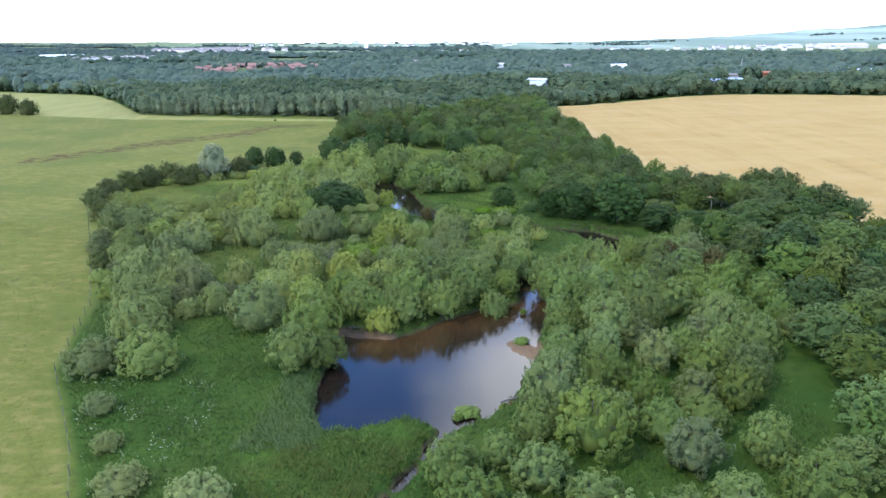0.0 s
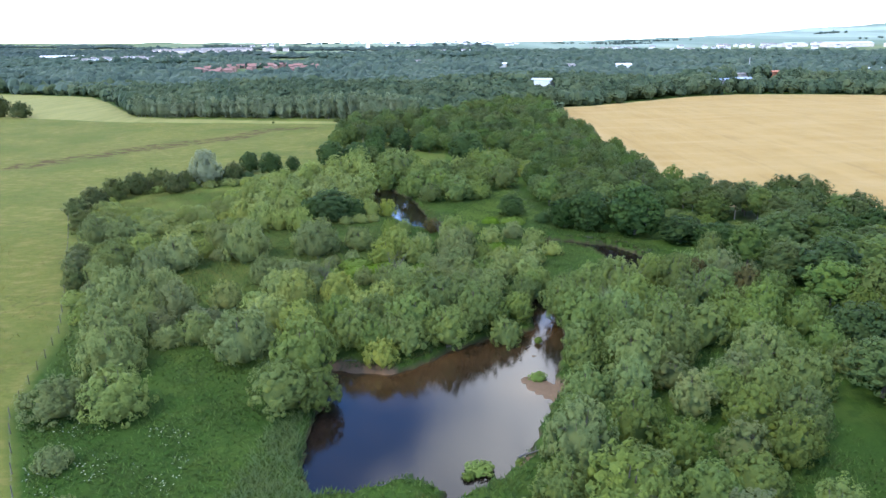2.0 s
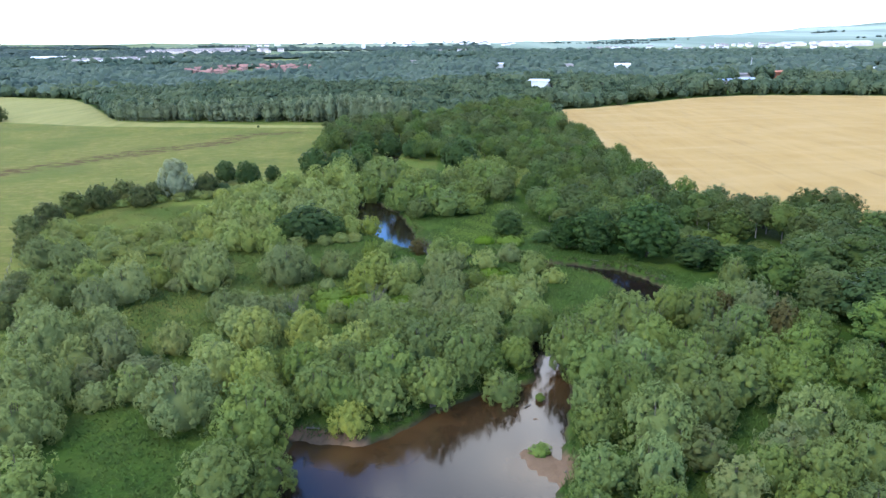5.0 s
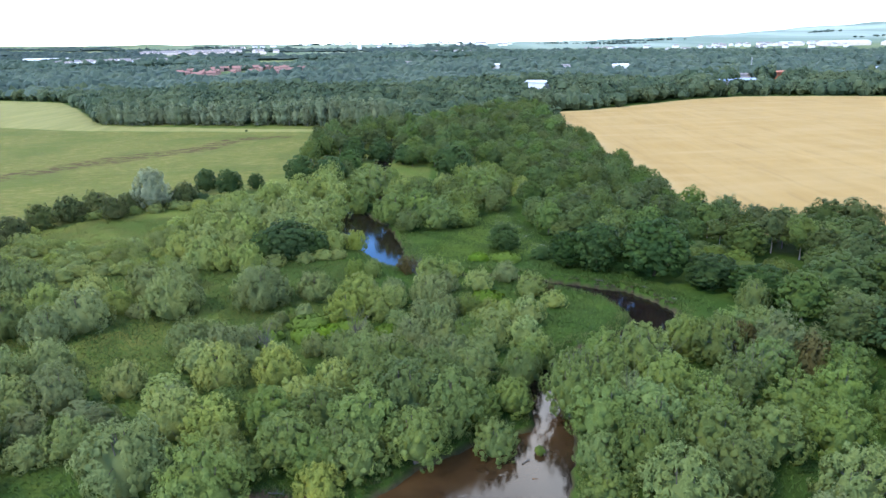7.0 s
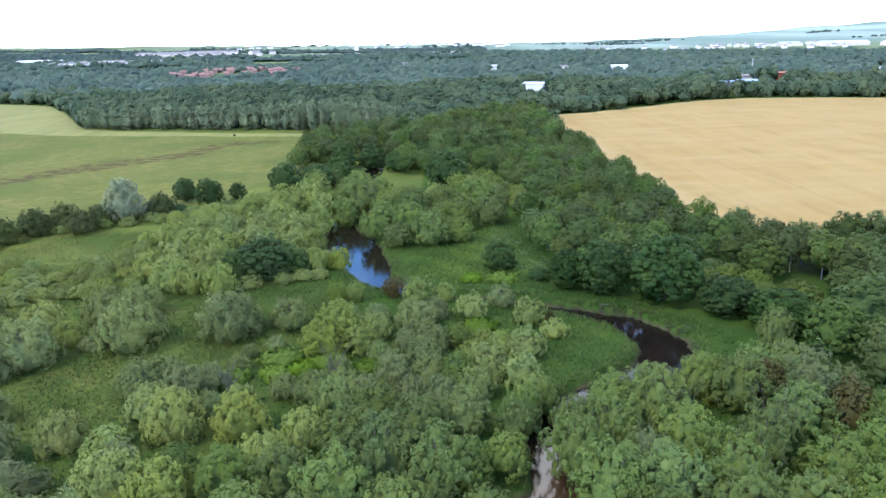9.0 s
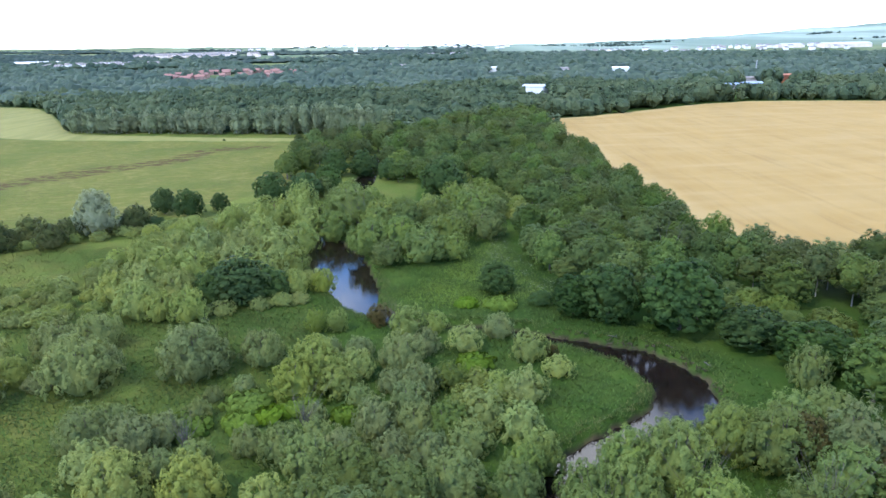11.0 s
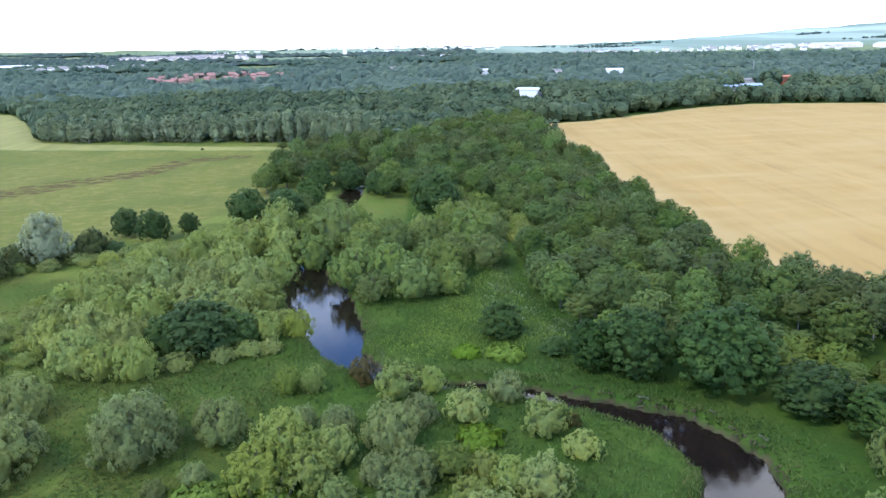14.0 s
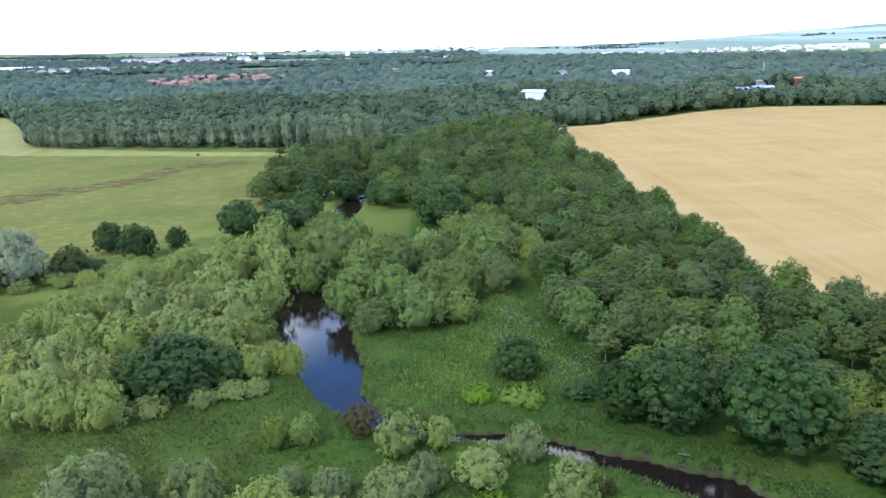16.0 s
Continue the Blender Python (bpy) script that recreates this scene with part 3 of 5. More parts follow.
def trunk_mesh(seed, height, base, width, cen, radius, stems=1):
    """Tapered trunk or stems with limbs that reach into the crown."""
    rng = np.random.default_rng(seed)
    V, F, n = [], [], 0

    def put(p0, p1, r0, r1):
        nonlocal n
        v, f = tube(p0, p1, r0, r1)
        V.append(v)
        F.extend([tuple(i + n for i in q) for q in f])
        n += len(v)
    for s in range(stems):
        lean = rng.uniform(-0.12, 0.12, 2) * width if stems > 1 else rng.uniform(-0.03, 0.03, 2) * width
        foot = rng.uniform(-0.06, 0.06, 2) * width if stems > 1 else (0, 0)
        a = np.array([foot[0], foot[1], -0.45])
        k = np.array([foot[0] + lean[0] * 0.5, foot[1] + lean[1] * 0.5, base + (height - base) * 0.30])
        t = np.array([foot[0] + lean[0], foot[1] + lean[1], height * 0.86])
        put(a, k, radius * 1.25, radius * 0.8)
        put(k, t, radius * 0.8, radius * 0.25)
        for c in cen[rng.permutation(len(cen))[:max(3, len(cen) // 5)]]:
            put(k + (t - k) * rng.uniform(0, 0.4), c, radius * 0.38, radius * 0.12)
    return np.concatenate(V), F


KINDS = {}


def make_kind(kind, name, variants, width, height, base, limbs, boughs, size, per_lobe, leaf, material, bark, radius, stems, **shape):
    """Source trees of one kind; placed copies share their meshes."""
    made = []
    for i in range(variants):
        seed = sum(map(ord, kind)) * 31 + i * 7
        V, F, cen, N = crown_mesh(seed, width, height, base, limbs + i % 2, boughs, size, per_lobe, leaf, **shape)
        tv, tf = trunk_mesh(seed + 1, height, base, width, cen, radius, stems)
        crown = bpy.data.meshes.new(name + "_crown")
        crown.from_pydata(V.tolist(), [], F, shade_flat=False)
        crown.normals_split_custom_set_from_vertices(N.tolist())
        crown.materials.append(material)
        trunk = bpy.data.meshes.new(name + "_trunk")
        trunk.from_pydata(tv.tolist(), [], tf)
        trunk.materials.append(bark)
        made.append((crown, trunk))
    KINDS[kind] = (name, width, height, made)


# kind, name, variants, width, height, clear stem, limbs, boughs a limb, bough size, sprays a bough, spray size
make_kind("grey", "willow_shrub", 5, 7.5, 5.2, 0.0, 30, 5, 0.36, 44, 0.125, LEAF["grey"], BARK, 0.10, 4, low=-0.15, sit=0.26, lift=0.2, slim=0.8, ragged=0.14, bulk=0.25, plume=0.8)
make_kind("grey_small", "willow_shrub", 3, 4.5, 3.2, 0.0, 15, 5, 0.32, 40, 0.12, LEAF["grey"], BARK, 0.06, 4, low=-0.12, sit=0.26, lift=0.2, slim=0.8, ragged=0.16, bulk=0.28, plume=0.8)
make_kind("pale", "pale_willow", 5, 9.0, 7.0, 0.0, 34, 5, 0.44, 44, 0.150, LEAF["pale"], BARK, 0.16, 3, low=-0.30, sit=0.34, lift=0.2, ragged=0.16, slim=0.8, bulk=0.27, plume=0.75)
make_kind("sage", "sage_willow_shrub", 3, 7.0, 4.4, 0.0, 36, 5, 0.34, 42, 0.120, LEAF["sage"], BARK, 0.10, 4, low=-0.20, sit=0.26, lift=0.2, slim=0.8, ragged=0.06, bulk=0.23, plume=0.7)
make_kind("olive", "olive_willow_shrub", 4, 7.0, 4.2, 0.0, 32, 5, 0.34, 42, 0.125, LEAF["olive"], BARK, 0.10, 4, low=-0.15, sit=0.26, lift=0.2, slim=0.8, ragged=0.12, bulk=0.24, plume=0.85)
make_kind("dusk", "dusky_willow_shrub", 3, 7.0, 4.2, 0.0, 34, 5, 0.34, 42, 0.120, LEAF["dusk"], BARK, 0.10, 4, low=-0.18, sit=0.26, lift=0.2, slim=0.75, ragged=0.08, bulk=0.24, plume=0.8)
make_kind("bramble", "bramble_bush", 3, 5.0, 2.6, 0.0, 24, 5, 0.40, 24, 0.190, LEAF["bramble"], BARK, 0.04, 5, low=-0.15, sit=0.25, lift=0.3, ragged=0.08, bulk=0.26)
make_kind("sallow", "feathery_willow", 4, 6.0, 7.0, 0.0, 22, 5, 0.38, 42, 0.135, LEAF["sallow"], BARK, 0.12, 4, low=-0.25, sit=0.36, lift=0.5, ragged=0.28, taper=0.3, slim=0.7, flat=1.3, bulk=0.28, plume=0.9)
make_kind("yellow", "yellow_green_shrub", 2, 7.0, 4.8, 0.0, 24, 5, 0.44, 44, 0.145, LEAF["yellow"], BARK, 0.08, 4, low=-0.18, sit=0.26, lift=0.2, slim=0.85, bulk=0.28, plume=0.6)
make_kind("brown", "russet_shrub", 2, 4.0, 2.8, 0.0, 10, 6, 0.38, 20, 0.19, LEAF["brown"], BARK, 0.05, 4, low=-0.20, sit=0.26, lift=0.8)
make_kind("silver", "silver_willow_tree", 1, 9.0, 10.0, 0.3, 34, 6, 0.60, 46, 0.20, LEAF["silver"], BARK, 0.2, 2, low=-0.60, sit=0.40, lift=0.3, taper=0.4, ragged=0.16, bulk=0.27, plume=0.7)
make_kind("dark", "alder_tree", 3, 8.0, 7.6, 0.1, 22, 6, 0.66, 34, 0.25, LEAF["dark"], BARK, 0.18, 1, low=-0.60, sit=0.40, taper=0.2, flat=0.8)
make_kind("hedge", "hawthorn_bush", 2, 6.5, 5.0, 0.0, 24, 5, 0.48, 36, 0.19, LEAF["hedge"], BARK, 0.09, 3, low=-0.25, sit=0.30, ragged=0.14, bulk=0.28, plume=0.5)
make_kind("syc", "sycamore_tree", 3, 10.0, 10.0, 0.2, 64, 6, 0.50, 40, 0.200, LEAF["syc"], BARK, 0.25, 1, low=-0.85, sit=0.46, taper=0.0, flat=0.7, ragged=0.05, bulk=0.25)
make_kind("wood", "woodland_tree", 6, 7.0, 8.6, 0.6, 26, 6, 0.42, 28, 0.190, LEAF["wood"], BARK, 0.16, 1, low=-0.6, taper=0.28, lift=0.3, ragged=0.14, bulk=0.28, slim=0.85, plume=0.45)
make_kind("birch", "birch_tree", 4, 6.0, 9.6, 3.0, 20, 5, 0.46, 34, 0.195, LEAF["birch"], BARK_PALE, 0.085, 1, low=-0.8, taper=0.35, lift=0.4, ragged=0.18, slim=0.8, plume=0.7)
make_kind("poplar", "poplar_tree", 3, 4.0, 12.0, 0.8, 16, 4, 0.45, 26, 0.30, LEAF["poplar"], BARK_PALE, 0.14, 1, low=-0.9, taper=0.55, lift=0.6, ragged=0.2, plume=1.0)
make_kind("tussock", "sedge_tussock", 1, 2.0, 0.8, 0.0, 8, 6, 0.22, 24, 0.12, LEAF["tussock"], BARK, 0.02, 3, low=0.0, lift=1.0)
make_kind("herb", "butterbur_patch", 2, 5.0, 1.1, 0.0, 14, 7, 0.35, 20, 0.28, LEAF["herb"], BARK, 0.03, 4, low=0.0, flat=0.5)

LABELS = {
    "grey": ("grey-green willow shrub with many rounded leafy boughs", "shrub"),
    "grey_small": ("low grey-green willow shrub in the marsh", "shrub"),
    "pale": ("pale green willow with dense billowing boughs", "tree"),
    "sage": ("dense dome-shaped sage-green willow shrub in the marsh", "shrub"),
    "sallow": ("tall feathery willow with pale olive foliage", "tree"),
    "olive": ("olive-green willow shrub of upright leafy twigs", "shrub"),
    "dusk": ("dusky grey-green twiggy willow shrub", "shrub"),
    "bramble": ("low yellow-green bramble bush on the wood's edge", "shrub"),
    "yellow": ("yellow-green rounded shrub standing in marsh grass", "shrub"),
    "brown": ("small russet-brown shrub at the stream bank", "shrub"),
    "silver": ("tall silvery white willow at the meadow edge", "tree"),
    "dark": ("dark green rounded alder tree in full leaf", "tree"),
    "hedge": ("dark hawthorn bush of the meadow hedge", "shrub"),
    "syc": ("broad dark green sycamore with layered foliage", "tree"),
    "wood": ("mixed green woodland tree of the stream belt", "tree"),
    "birch": ("slender birch with pale trunk beside the crop field", "tree"),
    "tussock": ("lime-green sedge tussock standing in shallow water", "plant"),
    "herb": ("lime-green patch of broad-leaved marsh herbs", "plant"),
    "poplar": ("tall narrow grey-green poplar of the plantation row", "tree"),
}
GROUPS = {"olive": "olive willows", "dusk": "dusky willows", "bramble": "bramble bushes", "grey": "willow shrubs", "grey_small": "willow shrubs", "pale": "pale willows", "yellow": "yellow-green shrubs", "sallow": "feathery willows", "sage": "sage willows", "brown": "russet shrubs", "silver": "silver willows", "dark": "alders",
          "hedge": "meadow hedge", "syc": "sycamores", "wood": "woodland trees", "birch": "birches", "poplar": "poplar row", "herb": "herb patches", "tussock": "sedge tussocks"}
PLANTED = []
plant_rng = random.Random(5)


def plant(kind, x, y, width, height):
    name, w0, h0, made = KINDS[kind]
    crown_me, trunk_me = made[plant_rng.randrange(len(made))]
    tree = new(name)
    tree.empty_display_size = 0.3
    tree.matrix_basis = Matrix.LocRotScale((x, y, gz(x, y) - 0.05), Euler((0, 0, plant_rng.uniform(0, 6.283))), (width / w0, width / w0, height / h0))
    for part_name, me in (("trunk", trunk_me), ("crown", crown_me)):
        p = new(part_name, me)
        p.parent = tree
    tagged(tree, LABELS[kind][0], LABELS[kind][1], GROUPS[kind])
    PLANTED.append((x, y, width))
    return tree


PLACES = []
PLACES.append(('dark', [(-25.6, 158.6, 10.0, 7.2), (-21.6, 159.6, 6.4, 5.4), (-29.8, 157.8, 6.4, 5.2), (-59.7, 217.7, 6.0, 6.6), (-52.4, 213.8, 7.3, 7.0), (-46.9, 219.4, 4.4, 4.5), (-36.5, 228.5, 9.0, 8.0), (-28.5, 231.0, 8.6, 7.2), (-23.6, 239.4, 7.8, 7.4), (-24.8, 260.4, 8.8, 8.4), (-36.3, 273.5, 7.8, 7.5), (-16.7, 266.2, 9.1, 8.6), (6.6, 232.4, 10.8, 9.6), (-64.7, 208.7, 5.3, 2.6), (-57.4, 205.3, 5.2, 2.6), (14.4, 159.3, 6.0, 5.1), (20.6, 153.1, 3.8, 2.3), (59.2, 111.4, 10.5, 8.4)]))
PLACES.append(('wood', [(59.7, 128.4, 10.2, 8.2), (66.6, 129.1, 9.8, 8.0), (64.8, 118.2, 9.4, 8.0), (55.6, 103.5, 8.8, 7.5), (68.1, 113.3, 9.8, 8.2), (55.5, 81.9, 8.8, 7.5), (47.0, 69.9, 8.0, 6.8), (42.1, 59.5, 7.2, 6.2), (35.9, 51.9, 6.0, 5.2)]))
PLACES.append(('grey', [(-42.8, 76.3, 7.9, 5.9), (-41.4, 86.1, 8.4, 6.3), (-44.1, 93.5, 9.1, 6.8), (-26.3, 89.9, 8.8, 6.6), (-34.0, 95.2, 5.5, 4.1), (-49.6, 106.8, 8.8, 6.6), (-70.3, 143.1, 7.3, 5.5), (-62.9, 139.8, 7.7, 5.8), (-58.1, 124.5, 8.0, 6.0), (-50.8, 121.9, 6.8, 5.1), (-47.9, 125.9, 8.1, 6.1), (-58.1, 118.2, 5.6, 4.2), (-45.2, 112.1, 6.3, 4.7), (-37.2, 130.5, 8.9, 6.7), (-43.5, 102.5, 5.8, 4.4), (-40.0, 104.2, 6.8, 5.1), (-37.6, 66.3, 3.7, 2.2), (-29.3, 52.7, 5.1, 2.3), (-21.4, 49.6, 6.3, 3.1), (-33.6, 59.5, 3.4, 1.7), (-24.5, 134.0, 8.7, 6.5), (-16.7, 136.2, 5.6, 4.2), (-44.0, 139.3, 6.8, 5.1), (-40.0, 142.2, 6.4, 4.8)]))
PLACES.append(('grey', [(-41.9, 130.7, 4.0, 3.0), (-8.8, 138.2, 3.1, 2.3), (-4.9, 137.0, 4.0, 3.0), (0.7, 134.1, 6.1, 4.6), (3.5, 138.2, 4.1, 3.1), (-0.3, 128.1, 3.6, 2.7), (3.0, 127.6, 5.1, 3.8), (-17.3, 128.8, 2.9, 2.2), (-20.4, 127.0, 2.4, 1.8), (-3.6, 124.9, 3.5, 2.6), (-1.4, 119.5, 5.1, 3.8), (-8.2, 121.8, 3.0, 2.3), (2.6, 119.1, 4.5, 3.4), (-28.4, 120.4, 4.8, 3.6), (-30.0, 117.6, 6.2, 4.6), (-25.1, 116.8, 5.6, 4.2), (-22.8, 118.7, 4.2, 3.2), (-20.7, 122.9, 3.1, 2.3), (-10.0, 115.1, 5.0, 3.7), (-13.6, 116.3, 3.8, 2.9), (-4.4, 114.6, 4.7, 3.5), (0.5, 114.1, 4.4, 3.3), (4.0, 114.0, 4.4, 3.3), (13.1, 142.5, 4.4, 3.3)]))
PLACES.append(('grey', [(8.6, 138.4, 5.1, 3.8), (16.4, 135.4, 4.9, 3.7), (19.2, 131.0, 3.9, 2.3), (14.6, 125.2, 5.2, 3.9), (9.6, 120.0, 5.6, 4.2), (13.1, 118.3, 5.0, 3.7), (14.3, 114.4, 4.2, 3.1), (0.9, 144.1, 5.2, 3.9), (4.7, 145.0, 3.7, 2.8), (-25.1, 202.1, 9.1, 7.3), (-21.6, 196.0, 7.2, 7.4), (-25.6, 213.5, 7.4, 8.0), (-29.6, 198.5, 9.8, 7.8), (-20.8, 182.9, 7.7, 6.2), (-23.8, 178.0, 8.2, 6.5), (-19.8, 171.1, 6.1, 4.9), (-30.1, 188.5, 8.1, 6.5), (-30.7, 179.3, 7.4, 6.0), (-31.3, 171.5, 6.9, 5.5), (-26.8, 169.3, 6.7, 5.4), (-17.5, 161.6, 4.8, 3.9), (-23.2, 167.3, 6.6, 5.3), (-37.5, 179.9, 7.5, 6.0), (-35.8, 167.7, 7.4, 5.9), (-41.1, 168.1, 7.4, 5.9), (-42.3, 161.9, 6.9, 5.5)]))
PLACES.append(('grey', [(-50.2, 168.8, 7.4, 5.9), (-35.1, 156.8, 7.1, 5.7), (-39.4, 153.0, 7.4, 5.9), (-31.2, 150.8, 6.0, 4.8), (-47.4, 176.6, 7.2, 5.8), (-37.9, 198.3, 7.8, 6.3), (-43.5, 190.6, 7.3, 5.9), (-43.0, 181.0, 6.7, 5.4), (-35.7, 151.5, 5.5, 4.4), (-45.9, 159.8, 6.1, 4.8), (-23.4, 108.9, 6.8, 5.1), (-16.7, 109.0, 6.2, 4.6), (-25.1, 98.1, 6.9, 5.2), (-20.7, 97.3, 6.3, 4.7), (-33.5, 106.6, 5.4, 4.0), (-9.5, 131.5, 7.1, 5.4), (-56.4, 131.8, 6.4, 4.8), (-51.2, 135.6, 6.6, 4.9), (-45.7, 132.4, 4.8, 3.6)]))
PLACES.append(('yellow', [(-36.1, 76.2, 7.9, 5.5), (-13.4, 162.2, 4.4, 3.9), (-10.3, 144.4, 5.8, 4.4), (-11.0, 128.0, 6.3, 4.7), (-6.3, 128.1, 5.1, 3.8)]))
PLACES.append(('pale', [(-17.3, 84.2, 8.2, 7.8), (-18.5, 76.9, 7.3, 5.5), (-14.9, 78.5, 5.7, 4.5), (46.2, 125.8, 4.8, 5.6), (17.4, 105.6, 5.6, 5.2), (21.8, 110.6, 6.0, 5.2), (27.0, 113.6, 6.0, 4.2), (33.2, 116.6, 6.0, 3.6), (16.0, 84.8, 5.0, 4.2), (14.8, 77.6, 5.4, 4.4), (16.6, 90.4, 4.8, 4.2), (12.6, 73.0, 4.8, 3.8), (39.6, 116.6, 6.4, 4.9), (11.4, 106.8, 5.0, 4.6), (12.6, 110.6, 4.4, 4.2), (15.0, 113.4, 4.2, 3.6), (0.6, 53.4, 5.6, 4.7), (5.2, 55.9, 4.2, 3.6), (8.5, 52.4, 6.0, 4.4), (12.6, 49.0, 5.6, 3.6), (2.4, 48.2, 6.4, 4.4), (-13.5, 206.1, 11.4, 8.6), (-16.3, 194.9, 9.5, 7.1), (-7.4, 195.9, 7.7, 5.8), (-7.8, 181.5, 8.5, 6.4), (-1.9, 182.5, 9.4, 7.1), (2.4, 175.6, 8.8, 6.6), (7.6, 184.8, 8.8, 6.6), (-1.7, 197.4, 8.8, 6.6), (5.2, 199.8, 8.9, 6.7), (13.1, 200.1, 11.0, 8.2), (15.1, 190.1, 8.3, 6.2), (-3.9, 174.0, 6.3, 4.7), (8.1, 177.1, 6.5, 4.9), (-1.4, 100.2, 8.2, 6.9), (3.5, 98.9, 7.5, 6.4), (-5.2, 95.5, 7.6, 6.5), (-9.8, 98.2, 6.4, 5.4), (-0.1, 93.4, 6.4, 5.4), (-12.3, 93.1, 6.4, 5.4), (-5.1, 104.2, 6.4, 5.4)]))
PLACES.append(('pale', [(1.8, 106.1, 6.5, 5.5), (-7.3, 92.4, 5.8, 4.9), (7.5, 95.5, 5.1, 4.3), (-15.3, 98.7, 5.9, 5.0), (-2.5, 109.0, 6.2, 5.2), (16.3, 101.1, 6.7, 6.0), (20.5, 105.0, 6.4, 5.8), (25.8, 109.0, 7.4, 6.7), (18.1, 95.1, 7.6, 6.8), (22.6, 95.0, 7.6, 6.8), (32.6, 114.0, 5.9, 5.3), (26.6, 102.2, 6.8, 6.1), (35.5, 111.5, 7.0, 6.3), (39.7, 106.9, 6.6, 5.3), (47.8, 105.4, 6.5, 5.2), (34.1, 102.4, 6.8, 5.4), (38.5, 98.0, 6.9, 5.5), (32.7, 91.8, 7.2, 5.8), (39.5, 92.6, 6.8, 5.5), (27.5, 92.0, 7.2, 5.8)]))
PLACES.append(('hedge', [(-85.5, 165.0, 5.6, 4.4), (-85.5, 173.2, 6.5, 5.2), (-84.5, 182.0, 6.9, 5.5), (-82.3, 189.3, 7.1, 5.7), (-78.6, 195.5, 6.8, 5.5), (-72.1, 190.1, 6.3, 5.1), (-77.4, 151.6, 5.8, 4.6), (-67.6, 130.6, 4.5, 3.6), (-61.0, 116.2, 4.2, 3.4), (-60.5, 203.5, 6.8, 5.4), (-71.9, 197.2, 5.8, 4.6), (-245.9, 395.0, 13.4, 10.7), (-230.9, 389.8, 10.7, 8.6), (-82.8, 345.2, 1.3, 1.0), (-51.5, 345.3, 3.9, 2.3), (-47.5, 344.7, 3.0, 1.8)]))
PLACES.append(('silver', [(-66.9, 199.5, 8.6, 9.9)]))
PLACES.append(('syc', [(24.5, 149.0, 6.4, 6.4), (29.2, 147.4, 8.6, 8.4), (37.8, 143.4, 11.6, 10.4), (44.9, 137.2, 8.4, 5.6), (50.2, 131.6, 9.6, 5.6)]))
PLACES.append(('brown', [(-3.2, 148.3, 4.0, 2.8), (19.3, 136.5, 2.0, 1.4), (39.0, 113.1, 4.4, 4.6), (45.0, 107.5, 4.6, 5.0)]))
PLACES.append(('wood', [(51.6, 122.7, 7.5, 7.5), (53.8, 114.8, 7.3, 6.6)]))
PLACES.append(('birch', [(54.6, 164.5, 6.6, 7.2), (58.3, 157.4, 6.2, 7.0), (62.1, 153.9, 6.4, 8.0), (65.2, 149.8, 6.6, 8.2), (69.9, 148.1, 6.5, 8.0), (74.3, 147.7, 6.5, 8.0), (74.8, 160.2, 7.0, 8.6), (80.3, 160.8, 6.8, 8.2)]))

SAGES = [(-42.8, 76.3), (-37.6, 66.3), (-33.6, 59.5), (-26.1, 136.9), (-17.5, 137.2), (-37.4, 133.3), (-34.0, 95.2), (-26.3, 89.9)]
# open grass of the marsh: no shrub seeds itself here
OPEN_MARSH = [(-40, 150.5), (-29, 149.5), (-20.5, 154.5), (-9.5, 156), (-4, 147.5), (-15, 141.5), (-19.7, 133), (-24, 126), (-33, 118.5), (-32, 111), (-33, 104), (-39.5, 105.6), (-43.5, 112.5),
              (-48, 120), (-47.3, 130), (-40.5, 129.5), (-31.5, 130.5), (-30.5, 135.6), (-33.5, 142)]
OPEN_EDGE = [(-83, 186), (-69, 192), (-54, 197), (-56, 181), (-63, 165), (-79, 170)]
SINGLES = [("sage", -26.1, 136.9, 8.1, 4.8), ("dusk", -17.5, 137.2, 5.0, 4.0), ("dusk", -37.4, 133.3, 8.0, 4.8), ("yellow", -11.8, 145.9, 3.4, 3.3), ("yellow", -8.9, 146.1, 3.3, 3.2)]


def in_open(x, y):
    p, q = np.array([x]), np.array([y])
    return polygon_dist(p, q, OPEN_MARSH)[0] < 0 or polygon_dist(p, q, OPEN_EDGE)[0] < 0


for single in SINGLES:
    plant(*single)
for kind, rows in PLACES:
    for x, y, w, h in rows:
        willow = kind == "grey"
        if kind in ("grey", "yellow") and y > 95 and (in_open(x, y) or min(math.hypot(x - s[1], y - s[2]) for s in SINGLES) < 3):
            continue
        pick = plant_rng.random()
        if willow and y >= 148 and x < -15:
            # the willow scrub stands low towards the meadow and taller beside the stream
            side = min(max((x + 50) / 26, 0), 1)
            w, h = w * (0.80 + 0.12 * side), h * (0.48 + 0.26 * side)
            kind = "olive" if pick < 0.45 - 0.3 * side else "sage" if pick > 0.9 else "grey"
        elif willow and x < -30:
            h *= 0.66
            kind = "olive" if pick < 0.55 else "dusk" if pick < 0.68 else "grey"
        elif willow and y > 90:
            h *= 0.86
            kind = "olive" if pick < 0.25 else "sage" if pick < 0.40 else "dusk" if pick < 0.45 else "grey"
        if willow and min(math.hypot(x - a, y - b) for a, b in SAGES) < 2.5:
            kind = "dusk" if y < 80 or x < -33 else "sage"
        if kind == "grey" and w < 5.2:
            kind = "grey_small"
        plant(kind, x, y, w, h)


def clear_of_trees(x, y, r, gap):
    return all((x - a) ** 2 + (y - b) ** 2 > (gap * (r + c / 2)) ** 2 for a, b, c in PLANTED)


